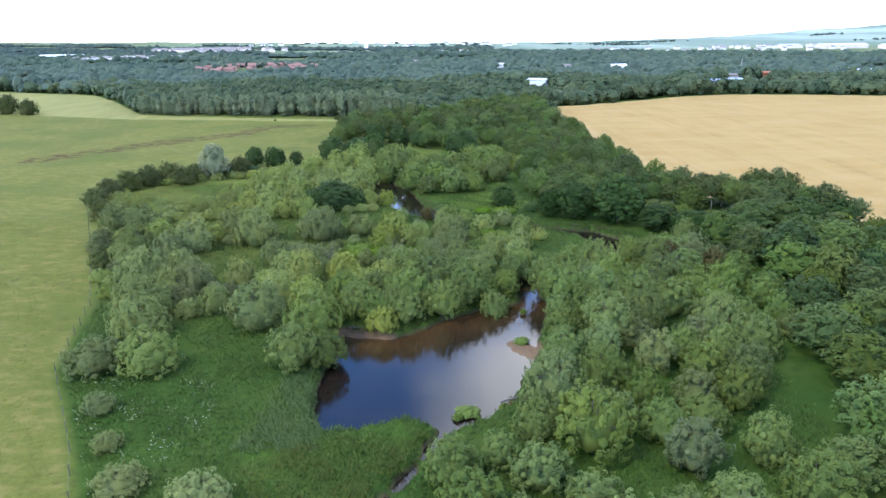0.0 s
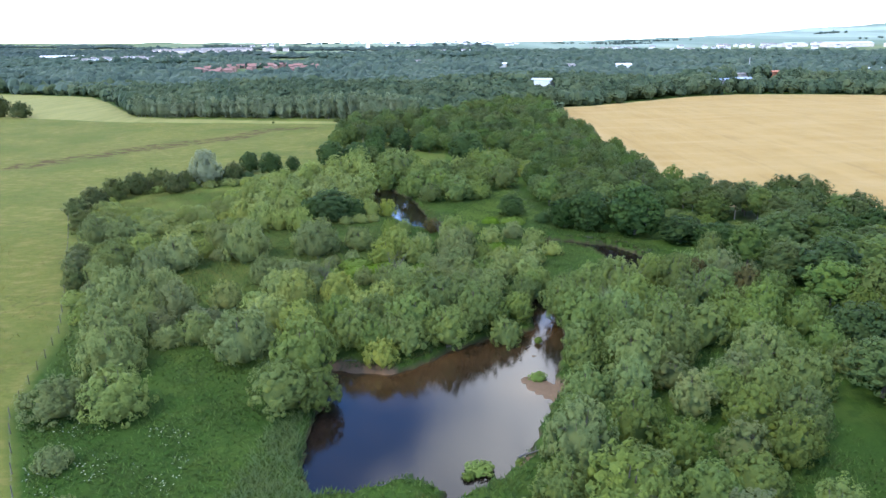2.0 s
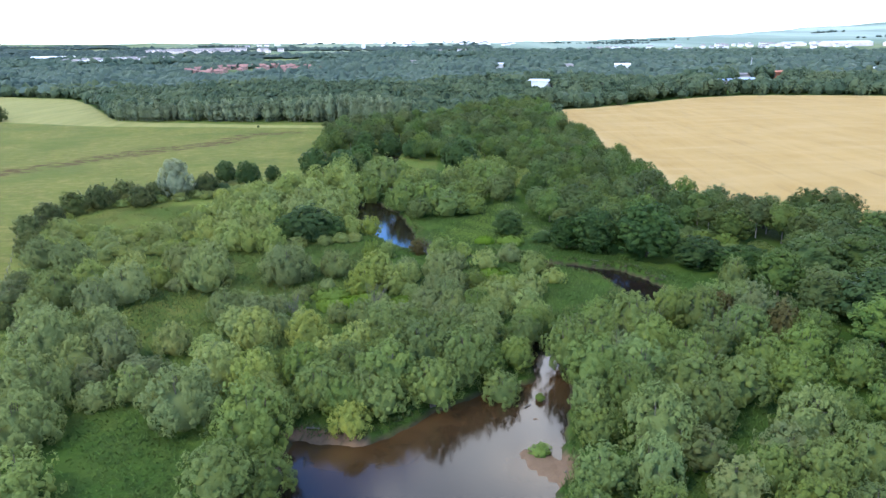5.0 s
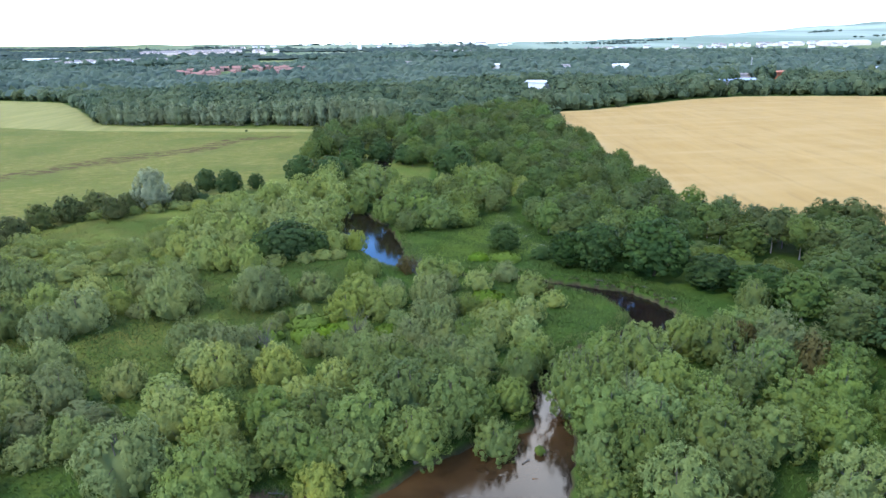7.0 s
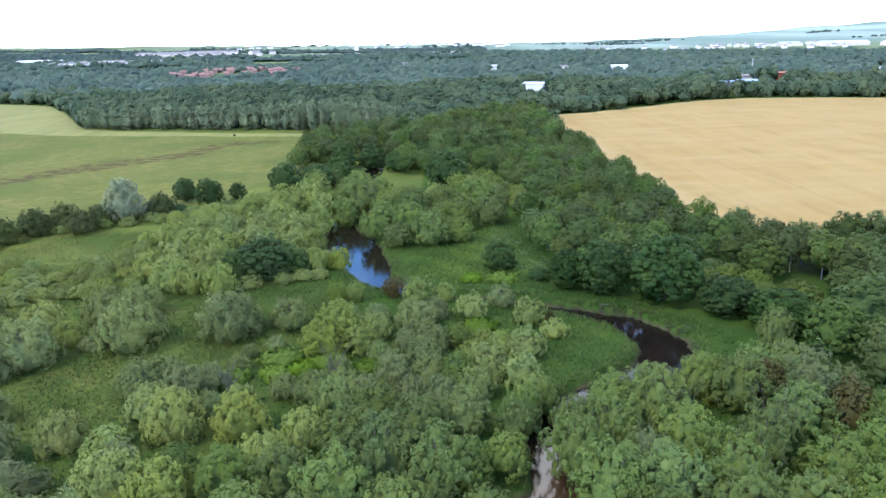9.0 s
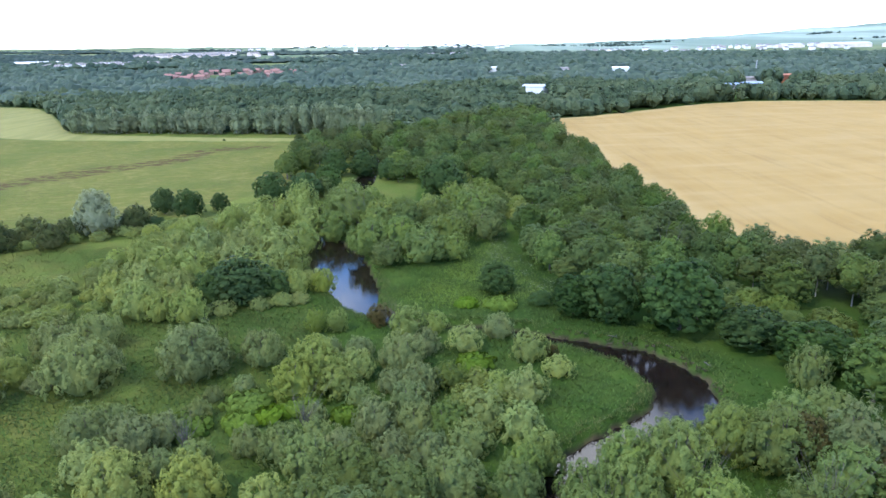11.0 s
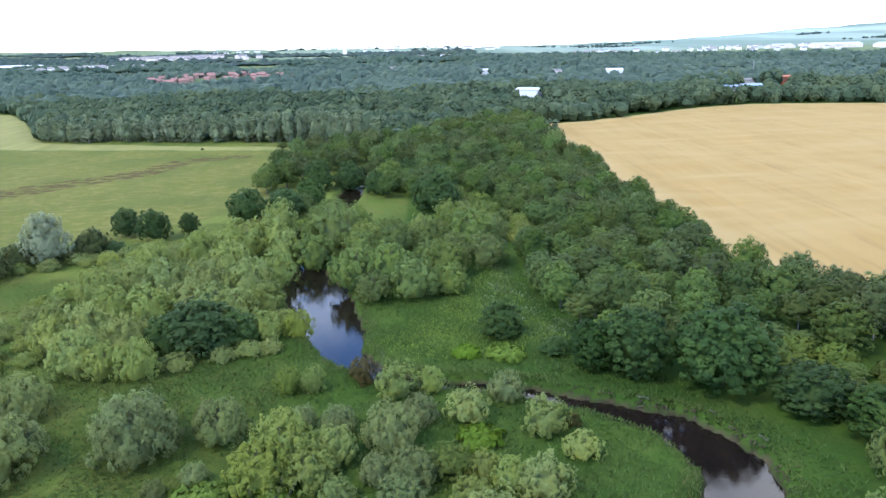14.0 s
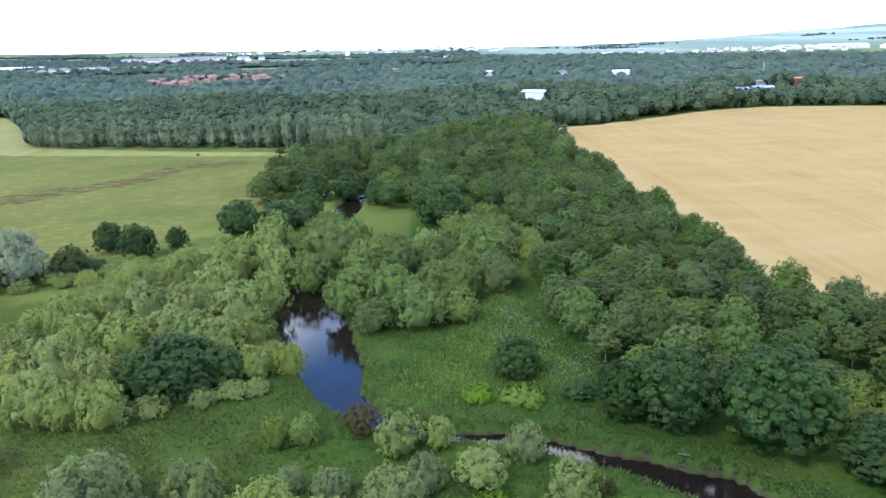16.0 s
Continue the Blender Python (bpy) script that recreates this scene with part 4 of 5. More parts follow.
def thicket(poly, kinds, step, lo, hi, ratio, gap=0.72, margin=0.4, keep=1.0, seed=1, limit=400, holes=()):
    """Fill a stretch of the plan with trees of mixed size that leave the water free."""
    rng = random.Random(seed)
    x0, x1 = min(p[0] for p in poly), max(p[0] for p in poly)
    y0, y1 = min(p[1] for p in poly), max(p[1] for p in poly)
    spots = [(x0 + (i + rng.uniform(0.1, 0.9)) * step, y0 + (j + rng.uniform(0.1, 0.9)) * step)
             for i in range(int((x1 - x0) / step) + 1) for j in range(int((y1 - y0) / step) + 1)]
    px, py = np.array([s[0] for s in spots]), np.array([s[1] for s in spots])
    ok = polygon_dist(px, py, poly) < 0
    wd = water_dist(px, py)
    for h in (OPEN_MARSH, OPEN_EDGE, *holes):
        ok &= polygon_dist(px, py, h) > 0.5
    count = 0
    for (x, y), good, d in zip(spots, ok, wd):
        w = rng.uniform(lo, hi)
        kind = rng.choice(kinds)
        if not good or d < margin + w * 0.36 or rng.random() > keep or count >= limit or not clear_of_trees(x, y, w / 2, gap):
            continue
        plant(kind, x, y, w, w * rng.uniform(*ratio))
        count += 1


for x, y, w in ((-21.3, 121, 5.5), (-16.1, 126, 6), (-10, 125, 5), (-16, 121.5, 4), (9.4, 134, 5), (14.3, 153, 5), (9.4, 153.9, 3.6), (-4.9, 122.6, 3.5), (-13, 123, 4)):
    plant("herb", x, y, w, 1.2)

for x, y, w in ((-9.5, 91.5, 5.5), (-5.5, 91.2, 5.8), (-1.5, 94.3, 5.2), (2.2, 97.0, 5.6), (6.0, 99.6, 5.4), (9.8, 101.6, 5.0), (-27.0, 206.0, 7.0), (-18.0, 207.5, 6.5), (-27.5, 217.0, 7.0), (-18.5, 219.0, 7.0)):
    plant("pale", x, y, w, w * 0.78)

for x, y, w, h in ((2.6, 66.5, 2.8, 0.5), (1.4, 65.6, 1.3, 0.5), (6.6, 67.2, 1.5, 0.6), (10.4, 84.8, 2.2, 0.6), (11.9, 95.0, 1.1, 0.6)):
    plant("tussock", x, y, w, h)

CLEARING_1 = [(40, 78), (44, 79), (39, 65), (36, 65)]
CLEARING_2 = [(13, 55), (21, 56), (25, 50), (15, 50)]
BAR_SIDE = [(8, 77), (14.5, 79), (16.5, 90), (9, 91)]
GLADE = [(57.5, 151), (60.5, 148.5), (64, 141), (60, 136), (57.5, 142.5), (55.5, 147)]
OUTER_BANK = [(20, 151), (28, 150), (35, 148.5), (42, 146), (49, 139), (52, 131), (52, 121), (41, 119.5), (35, 121), (30, 138), (22, 143)]
LOW_SLOPE = [(42, 146), (46, 154), (51, 160), (53, 152), (58.7, 142.5), (59, 132), (53, 133), (49, 139)]
RIDE = [(11.0, 254.0), (17.5, 244.0), (29.0, 206.0), (24.5, 198.0), (18.5, 214.0), (12.0, 226.0)]
ISLAND = [(-12, 246), (1, 240), (10, 227), (4, 214), (-8, 208), (-9, 222)]
thicket([(-26, 96), (-29, 118), (-22, 126), (-8, 134), (8, 134), (14, 126), (14, 104), (12, 99), (1, 92), (-4, 86), (-13, 88)], ["grey", "pale", "olive", "sage", "sallow"], 3.0, 3.6, 6.4, (0.60, 0.80), gap=0.70, margin=-1.0, seed=3)
thicket([(4, 44), (6, 56), (10, 63), (12, 70), (13.2, 77), (14.8, 92), (15.5, 107), (28, 117), (36, 124), (46, 118), (52, 104), (47, 84), (40, 70), (33, 60), (34, 40), (0, 30)],
        ["pale", "pale", "sallow", "pale", "sage"], 3.2, 4.6, 8.8, (0.74, 1.0), gap=0.72, margin=0.3, seed=4, holes=(CLEARING_1, CLEARING_2, BAR_SIDE, OUTER_BANK))
thicket([(-87, 166), (-82, 200), (-43, 210), (-25, 210), (-19, 190), (-15, 168), (-16, 154), (-30, 150), (-46, 150), (-62, 146), (-72, 140)], ["grey_small", "olive", "grey", "olive"], 2.7, 2.8, 4.8, (0.42, 0.58), gap=0.60, keep=0.95, seed=5)
thicket([(-72, 140), (-58, 138), (-46, 128), (-40, 116), (-28, 112), (-24, 92), (-37, 92), (-46, 90), (-54, 98), (-64, 120)], ["olive", "dusk", "grey_small", "olive", "sallow"], 3.4, 3.2, 5.6, (0.46, 0.66), gap=0.74, keep=0.8, seed=6)
thicket([(-26, 236), (-8, 206), (-10, 196), (-5, 172), (8, 175), (18, 190), (22, 215), (12, 222), (0, 215), (-9, 210), (-12, 232)], ["pale", "pale", "grey"], 4.5, 6.0, 9.5, (0.68, 0.85), gap=0.6, seed=7, holes=(ISLAND,))
thicket([(-12, 250), (2, 247), (12, 262), (-4, 276), (-13, 270)], ["wood", "wood", "dark"], 5.0, 5.5, 7.5, (0.9, 1.1), gap=0.58, seed=17)
thicket([(-91, 170), (-88, 186), (-82, 202), (-60, 210), (-58, 205), (-80, 194), (-84, 175)], ["hedge", "olive", "dusk", "hedge"], 3.0, 3.0, 5.0, (0.5, 0.7), gap=0.5, seed=29)
# dark wood and field belt beside the stream bend
thicket([(39, 50), (45, 78), (53, 103), (50, 122), (46, 134), (52, 150), (58, 166), (82, 158), (90, 126), (94, 80), (96, 36), (60, 28)], ["dark", "wood", "wood", "wood", "wood", "bramble"], 5.0, 6.0, 9.0, (0.72, 0.95), gap=0.58, seed=8, holes=(GLADE, OUTER_BANK, LOW_SLOPE))
thicket([(54, 172), (60, 170), (83, 160), (90, 132), (66, 140), (62, 151), (57, 162)], ["birch"], 3.6, 4.6, 6.2, (1.15, 1.4), gap=0.5, seed=18)
# long wood on the valley side
thicket([(22, 166), (21, 190), (24, 222), (12, 230), (2, 244), (-10, 262), (52, 300), (55, 280), (57, 215), (58, 166), (52, 152), (44, 146), (32, 151)], ["wood", "wood", "birch", "wood", "wood"], 4.4, 4.6, 7.2, (0.92, 1.2), gap=0.54, seed=9, holes=(RIDE, GLADE, OUTER_BANK, LOW_SLOPE))
thicket(RIDE, ["bramble", "yellow", "bramble", "olive"], 3.0, 3.4, 5.6, (0.5, 0.75), gap=0.55, seed=31)
thicket(LOW_SLOPE, ["bramble", "bramble", "wood"], 3.2, 3.8, 5.4, (0.45, 0.6), gap=0.62, seed=23)
thicket([(-24, 262), (-40, 256), (-42, 300), (-24, 330), (20, 372), (46, 412), (52, 396), (55, 330), (56, 290), (-12, 255)], ["wood", "wood", "birch", "wood"], 6.0, 6.0, 8.5, (0.95, 1.25), gap=0.58, seed=10)

# poplar plantation along the far side of the meadow
prng = random.Random(11)
for i in range(150):
    u = i / 149
    row = prng.choice((0, 0, 1, 2))
    plant("poplar", -164 + 150 * u + prng.uniform(-2.5, 2.5), 384 - 30 * u + row * 6 + prng.uniform(-1.5, 1.5), prng.uniform(3.2, 5.2), prng.uniform(7.0, 10.5) + 3.5 * max(0.0, 1 - abs(u - 0.78) * 5))

# ---- distant woods and town ----
# centre, half sizes, houses, house size, storeys' height, wall and roof
TOWNS = [(-200, 832, 82, 50, 64, 7, 3.6, "brick", "red"), (-590, 1340, 110, 36, 52, 10, 4.8, "white", "slate"), (-640, 2060, 180, 60, 66, 16, 6.0, "pink", "slate"),
         (-240, 2900, 560, 260, 40, 17, 6.5, "white", "slate"), (620, 1690, 270, 150, 56, 11, 5.0, "white", "slate"), (-48, 905, 24, 12, 9, 7, 3.5, "pink", "slate"), (30, 1560, 60, 25, 9, 8, 4.0, "white", "slate")]
# single large buildings: x, y, width, depth, height, turn, wall, roof
BARNS = [(72.5, 524, 15, 10, 5.0, -0.5, "white", "zinc"), (190, 757, 16, 10, 5.0, -0.1, "white", "white"), (70, 828, 10, 8, 5.0, 0.0, "white", "white"), (267, 580, 9, 6.5, 5.6, 0.3, "orange", "orange"),
         (206, 536, 13, 8, 3.2, 0.0, "slate", "blue"), (223, 538, 14, 8, 3.2, 0.1, "slate", "blue"), (246, 590, 12, 7, 3.0, 0.1, "pink", "slate"), (142, 795, 12, 9, 4.5, 0.2, "pink", "slate"), (412, 690, 18, 9, 4.0, 0.0, "pink", "zinc"),
         (-850, 1600, 95, 25, 4.5, 0.0, "white", "white"), (800, 1640, 45, 25, 6.0, 0.0, "pink", "zinc"), (905, 1610, 105, 30, 7.0, 0.0, "pink", "zinc"), (1015, 1570, 85, 30, 7.0, 0.0, "pink", "zinc"), (-255, 2450, 12, 12, 34.0, 0.0, "white", "white")]


def far_wood(name, spots, sizes, tall, lobes, ball, seed, label):
    rng = np.random.default_rng(seed)
    bv, bf = ball
    V, F, n = [], [], 0
    z = ground_z(np.array([s[0] for s in spots]), np.array([s[1] for s in spots]))
    for (x, y), s, g in zip(spots, sizes, z):
        h = tall * rng.uniform(0.65, 1.3) * (1 + 0.35 * float(wobble(np.array(x), np.array(y), 70, 2.0)))
        for k in range(lobes):
            r = s * (0.55 if lobes == 1 else rng.uniform(0.26, 0.44))
            o = rng.uniform(-0.36, 0.36, 2) * s * (lobes > 1)
            hz = h * (0.45 if lobes == 1 else rng.uniform(0.35, 0.75))
            up = h * 0.55 if lobes == 1 else r * rng.uniform(0.9, 1.3)
            V.append(bv * rng.uniform(0.68, 1.28, (len(bv), 1)) * np.array([r, r, up]) + np.array([x + o[0], y + o[1], g + hz]))
            F.append(bf + n)
            n += len(bv)
        if lobes > 1 and y < 560 and abs(x) < 0.8 * y:
            for q in dome(rng, 22, -0.1):
                r = s * rng.uniform(0.07, 0.15)
                V.append(OCTA_V * rng.uniform(0.6, 1.4, (6, 1)) * r + q * np.array([s * 0.50, s * 0.50, h * 0.42]) * rng.uniform(0.8, 1.15) + np.array([x, y, g + h * 0.58]))
                F.append(OCTA_F + n)
                n += 6
    me = bpy.data.meshes.new(name)
    V, F = np.concatenate(V), np.concatenate(F)
    me.from_pydata(V.tolist(), [], F.tolist())
    # each band takes leaf colours that already hold its painted haze
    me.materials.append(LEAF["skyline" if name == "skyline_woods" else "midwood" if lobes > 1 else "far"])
    tagged(new(name, me), label, "woods", kind="stuff")


def far_spots(y0, y1, step, density, seed, half=0.74):
    rng = np.random.default_rng(seed)
    rows, y = [], y0
    while y < y1:
        xs = np.arange(-y * half - 40, y * half + 40, step)
        rows.append(np.stack([xs + rng.uniform(-0.45, 0.45, len(xs)) * step, y + rng.uniform(-0.45, 0.45, len(xs)) * step], -1))
        y += step * 0.95
    p = np.concatenate(rows)
    x, y = p[:, 0], p[:, 1]
    ok = (polygon_dist(x, y, MEADOW) > 3) & (polygon_dist(x, y, PALE_FIELD) > 3) & (polygon_dist(x, y, TAN_FIELD) > 2)
    ok &= ~((x > -40) & (x < 52) & (y < 392 - 1.15 * np.clip(43 - x, 0, 70)))
    ok &= ~((x > -172) & (x < -10) & (y < 388 - 30 * (x + 164) / 150))
    density = density + 0.35 * (y - y0) / (y1 - y0)
    ok &= wobble(x * 0.45, y, 60 + y0 / 6, seed) + 0.3 * wobble(x, y, 30 + y0 / 14, seed + 2) > density
    ang = np.degrees(np.arctan2(x, y))
    ok &= (ang < 4) | (y < 1780 - 20 * (ang - 4) + 70 * wobble(x, y, 90, 5.0))
    ok &= y < y1 - 0.10 * y1 * (0.5 + 0.5 * wobble(x, y, y1 / 16, 6.0))
    for tx, ty, a, b, *_ in TOWNS:
        ok &= (((x - tx) / a) ** 2 + ((y - ty + 0.25 * b) / (b * 1.25)) ** 2 > 1) | (rng.random(len(p)) < 0.10)
    for bx, by, w, d, h, *_ in BARNS:
        u = (by - y) / max(60.0, by * 0.11)
        ok &= ~((np.abs(x - bx - (y - by) * bx / by) < (w * 0.56 + 1.5)) & (u > -d / 90) & (u < 0.8))
    return [tuple(q) for q in p[ok]]


frng = np.random.default_rng(21)
OCTA = (OCTA_V, OCTA_F)
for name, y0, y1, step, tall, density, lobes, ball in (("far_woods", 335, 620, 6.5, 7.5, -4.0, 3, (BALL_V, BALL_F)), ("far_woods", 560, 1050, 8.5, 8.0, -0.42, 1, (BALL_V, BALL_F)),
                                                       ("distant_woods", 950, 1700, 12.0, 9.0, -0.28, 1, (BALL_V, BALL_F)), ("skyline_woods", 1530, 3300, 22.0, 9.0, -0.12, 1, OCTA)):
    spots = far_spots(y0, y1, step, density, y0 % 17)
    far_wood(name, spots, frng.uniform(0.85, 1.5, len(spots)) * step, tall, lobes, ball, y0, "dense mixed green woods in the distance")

lot_rng = np.random.default_rng(77)
lots = []
for i in range(7):
    ang, dist, size = lot_rng.uniform(8, 34), lot_rng.uniform(2600, 4000), lot_rng.uniform(30, 60)
    for j in range(int(size * 0.7)):
        a, b = lot_rng.normal(scale=(size * 0.9, size * 0.6))
        lots.append((dist * math.sin(radians(ang)) + a, dist * math.cos(radians(ang)) + b))
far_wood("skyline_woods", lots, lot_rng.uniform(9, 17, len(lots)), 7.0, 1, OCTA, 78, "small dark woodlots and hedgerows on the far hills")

WALLS = {"brick": plain_mat("brick_wall", (0.17, 0.10, 0.085), (0.24, 0.15, 0.12), 0.8), "white": plain_mat("white_render", (0.46, 0.46, 0.45), (0.62, 0.62, 0.61), 0.3),
         "pink": plain_mat("pale_pink_render", (0.42, 0.36, 0.33), (0.58, 0.50, 0.46), 0.3), "slate": plain_mat("slate_roof", (0.13, 0.115, 0.11), (0.20, 0.18, 0.17), 0.8, 0.8),
         "zinc": plain_mat("zinc_roof", (0.24, 0.28, 0.32), (0.34, 0.38, 0.43), 0.5, 0.5), "red": plain_mat("red_tile_roof", (0.16, 0.075, 0.06), (0.22, 0.11, 0.085), 0.8), "blue": plain_mat("blue_metal_roof", (0.11, 0.16, 0.24), (0.16, 0.23, 0.33), 0.5, 0.5), "orange": plain_mat("orange_cladding", (0.25, 0.075, 0.03), (0.32, 0.105, 0.045), 0.4)}
BUILDING_MESHES = {}


def building(name, x, y, w, d, h, turn, wall, roof, label, category, group=""):
    """A house or shed with walls and a pitched roof that overhangs them."""
    key = (w, d, h, wall, roof)
    if key not in BUILDING_MESHES:
        e, r = 0.35, h + min(w, d) * (0.32 if category == "house" else 0.12)
        a, b = w / 2, d / 2
        wv = [(-a, -b, -1), (a, -b, -1), (a, b, -1), (-a, b, -1), (-a, -b, h), (a, -b, h), (a, b, h), (-a, b, h), (-a, 0, r - 0.1), (a, 0, r - 0.1)]
        wf = [(0, 1, 5, 4), (2, 3, 7, 6), (1, 2, 6, 9, 5), (3, 0, 4, 8, 7)]
        a, b = a + e, b + e
        rv = [(-a, -b, h - 0.15), (a, -b, h - 0.15), (a, 0, r), (-a, 0, r), (a, b, h - 0.15), (-a, b, h - 0.15)]
        rv += [(p[0], p[1], p[2] + 0.25) for p in rv]
        rf = [(6, 7, 8, 9), (9, 8, 10, 11), (0, 3, 2, 1), (3, 5, 4, 2), (0, 1, 7, 6), (4, 5, 11, 10), (1, 2, 8, 7), (2, 4, 10, 8), (3, 0, 6, 9), (5, 3, 9, 11)]
        made = []
        for part_name, v, f, m in (("wall", wv, wf, wall), ("roof", rv, rf, roof)):
            me = bpy.data.meshes.new(part_name)
            me.from_pydata(v, [], f)
            me.materials.append(WALLS[m])
            made.append((part_name, me))
        BUILDING_MESHES[key] = made
    top = new(name)
    top.matrix_basis = pose(x, y, gz(x, y), 0, 0, math.degrees(turn))
    for part_name, me in BUILDING_MESHES[key]:
        new(part_name, me).parent = top
    tagged(top, label, category, group)


LOOKS = {"brick": ("red-roofed brick house of the estate among trees", "red-roofed estate"), "white": ("white-walled town house with a slate roof", "white town houses"), "pink": ("pale pink rendered town block with a slate roof", "pale town blocks")}
hrng = random.Random(31)
for tx, ty, a, b, count, size, h, wall, roof in TOWNS:
    for i in range(count):
        u, v = hrng.uniform(-1, 1), hrng.uniform(-1, 1)
        k = hrng.choice((0.8, 1.0, 1.4))
        building("house", tx + u * a, ty + v * b, size * k, size * 0.75, h, hrng.choice((0.0, 0.1, 1.5, -0.15)), wall, roof, LOOKS[wall][0], "house", LOOKS[wall][1])
for x, y, w, d, h, turn, wall, roof in BARNS:
    building("shed" if h < 20 else "tower_block", x, y, w, d, h, turn, wall, roof, {"white": "large white metal shed among the woods", "orange": "orange-clad industrial shed among the woods", "slate": "low grey shed with a blue metal roof", "pink": "pale grey shed with a metal roof"}[wall] if h < 20 else "tall white tower on the skyline of the town", "shed" if h < 20 else "tower")

# ---- marsh grass, flowers and fence ----
def tufts(name, poly, count, tall, wide, material, seed, label, holes=(), margin=0.3, meadow_gap=1.0, category="grass", band=1e9):
    """Single blades and leaves standing in the ground, in drifts."""
    rng = np.random.default_rng(seed)
    xs, ys = [p[0] for p in poly], [p[1] for p in poly]
    p = np.stack([rng.uniform(min(xs), max(xs), count), rng.uniform(min(ys), max(ys), count)], -1)
    x, y = p[:, 0], p[:, 1]
    ok = (polygon_dist(x, y, poly) < -rng.uniform(0, 2.0, count)) & (water_dist(x, y) > margin) & (water_dist(x, y) < band) & (polygon_dist(x, y, MEADOW) > meadow_gap)
    ok &= wobble(x, y, 5.0, seed) + rng.uniform(-0.9, 0.9, count) > -0.2
    p = p[ok]
    z = ground_z(p[:, 0], p[:, 1])
    k = len(p)
    ang = rng.uniform(0, 6.283, k)
    h, w = tall * rng.uniform(0.5, 1.3, k), wide * rng.uniform(0.6, 1.4, k)
    c, s = np.cos(ang) * w / 2, np.sin(ang) * w / 2
    a = np.stack([p[:, 0] - c, p[:, 1] - s, z - 0.05], -1)
    b = np.stack([p[:, 0] + c, p[:, 1] + s, z - 0.05], -1)
    t = np.stack([p[:, 0] - np.sin(ang) * h * 0.8, p[:, 1] + np.cos(ang) * h * 0.8, z + h * 0.65], -1)
    V = np.stack([a, b, t], 1).reshape(-1, 3)
    me = bpy.data.meshes.new(name)
    me.from_pydata(V.tolist(), [], np.arange(k * 3).reshape(k, 3).tolist(), shade_flat=False)
    N = norm(np.array([0, 0, 1.0]) + rng.normal(scale=0.14, size=(k, 3)))
    me.normals_split_custom_set_from_vertices(np.repeat(N, 3, axis=0).tolist())
    me.materials.append(material)
    tagged(new(name, me), label, category, kind="stuff")


MARSH = [(-48, 50), (-48, 76), (-56, 100), (-66, 120), (-60, 150), (-30, 165), (-8, 170), (18, 196), (26, 165), (34, 145), (44, 132), (40, 60), (34, 44), (-30, 44)]
tufts("marsh_grass", MARSH, 320000, 0.45, 0.13, LEAF["reed"], 3, "tall lush green marsh grass and reeds")

# white umbels and pale seed heads in the bank meadow and along the fence
WHITE_PETAL = plain_mat("white_flower", (0.20, 0.22, 0.13), (0.30, 0.32, 0.22), 3.0)
STRAW = leaf_mat("foliage_dry_grass", (0.056, 0.076, 0.014), (0.094, 0.110, 0.024), (0.106, 0.102, 0.028))


def flower_heads(name, poly, count, size, lift, material, seed, label):
    """Small flat flower heads on the standing herbs."""
    rng = np.random.default_rng(seed)
    xs, ys = [p[0] for p in poly], [p[1] for p in poly]
    x, y = rng.uniform(min(xs), max(xs), count), rng.uniform(min(ys), max(ys), count)
    ok = (polygon_dist(x, y, poly) < 0) & (water_dist(x, y) > 0.8) & (polygon_dist(x, y, MEADOW) > 0.8) & (wobble(x, y, 3.2, seed) + rng.uniform(-0.5, 0.5, count) > 0.15)
    x, y = x[ok], y[ok]
    z, k = ground_z(x, y) + lift * rng.uniform(0.7, 1.2, ok.sum()), int(ok.sum())
    ring = np.arange(5) * 2 * math.pi / 5
    r = size * rng.uniform(0.6, 1.3, (k, 1))
    V = np.stack([x[:, None] + r * np.cos(ring), y[:, None] + r * np.sin(ring), z[:, None] + 0.25 * r * rng.uniform(-1, 1, (k, 5))], -1).reshape(-1, 3)
    F = np.arange(k * 5).reshape(k, 5).tolist()
    me = bpy.data.meshes.new(name)
    me.from_pydata(V.tolist(), [], F)
    me.materials.append(material)
    tagged(new(name, me), label, "flowers", kind="stuff")


flower_heads("hogweed_flowers", [(12, 170), (17, 192), (22, 170), (27, 160), (24, 154), (18, 158), (15, 166)], 5200, 0.05, 0.5, WHITE_PETAL, 5, "white hogweed flower heads in the bank meadow")
flower_heads("meadowsweet_flowers", [(-47, 74), (-42, 52), (-33, 50), (-24, 60), (-26, 72), (-40, 76)], 1500, 0.06, 0.45, WHITE_PETAL, 6, "cream meadowsweet flower heads beside the fence")
tufts("dry_grass", [(-60, 118), (-30, 106), (-14, 132), (-10, 157), (-30, 160), (-50, 190), (-84, 190), (-82, 168), (-66, 140)], 70000, 0.45, 0.13, STRAW, 12, "dry straw-coloured grass among the marsh", category="grass")
tufts("bank_grass", [(-4, 158), (6, 172), (17, 192), (21, 170), (24, 158), (16, 152), (2, 152)], 46000, 0.42, 0.12, LEAF["herb"], 14, "bright green grass of the stream bank", category="grass")
REED_BROWN = leaf_mat("foliage_olive_reed", (0.036, 0.060, 0.011), (0.064, 0.088, 0.020), (0.072, 0.072, 0.020))
tufts("reed_bed", [(-14, 61.5), (-2, 62), (0, 60), (-3.5, 53), (-8, 47), (-18, 48), (-20, 56)], 10000, 0.65, 0.12, REED_BROWN, 15, "tall olive-brown reeds beside the outflow", category="reeds")
SEDGE = leaf_mat("foliage_bank_sedge", (0.046, 0.074, 0.014), (0.078, 0.106, 0.026), (0.098, 0.094, 0.034))
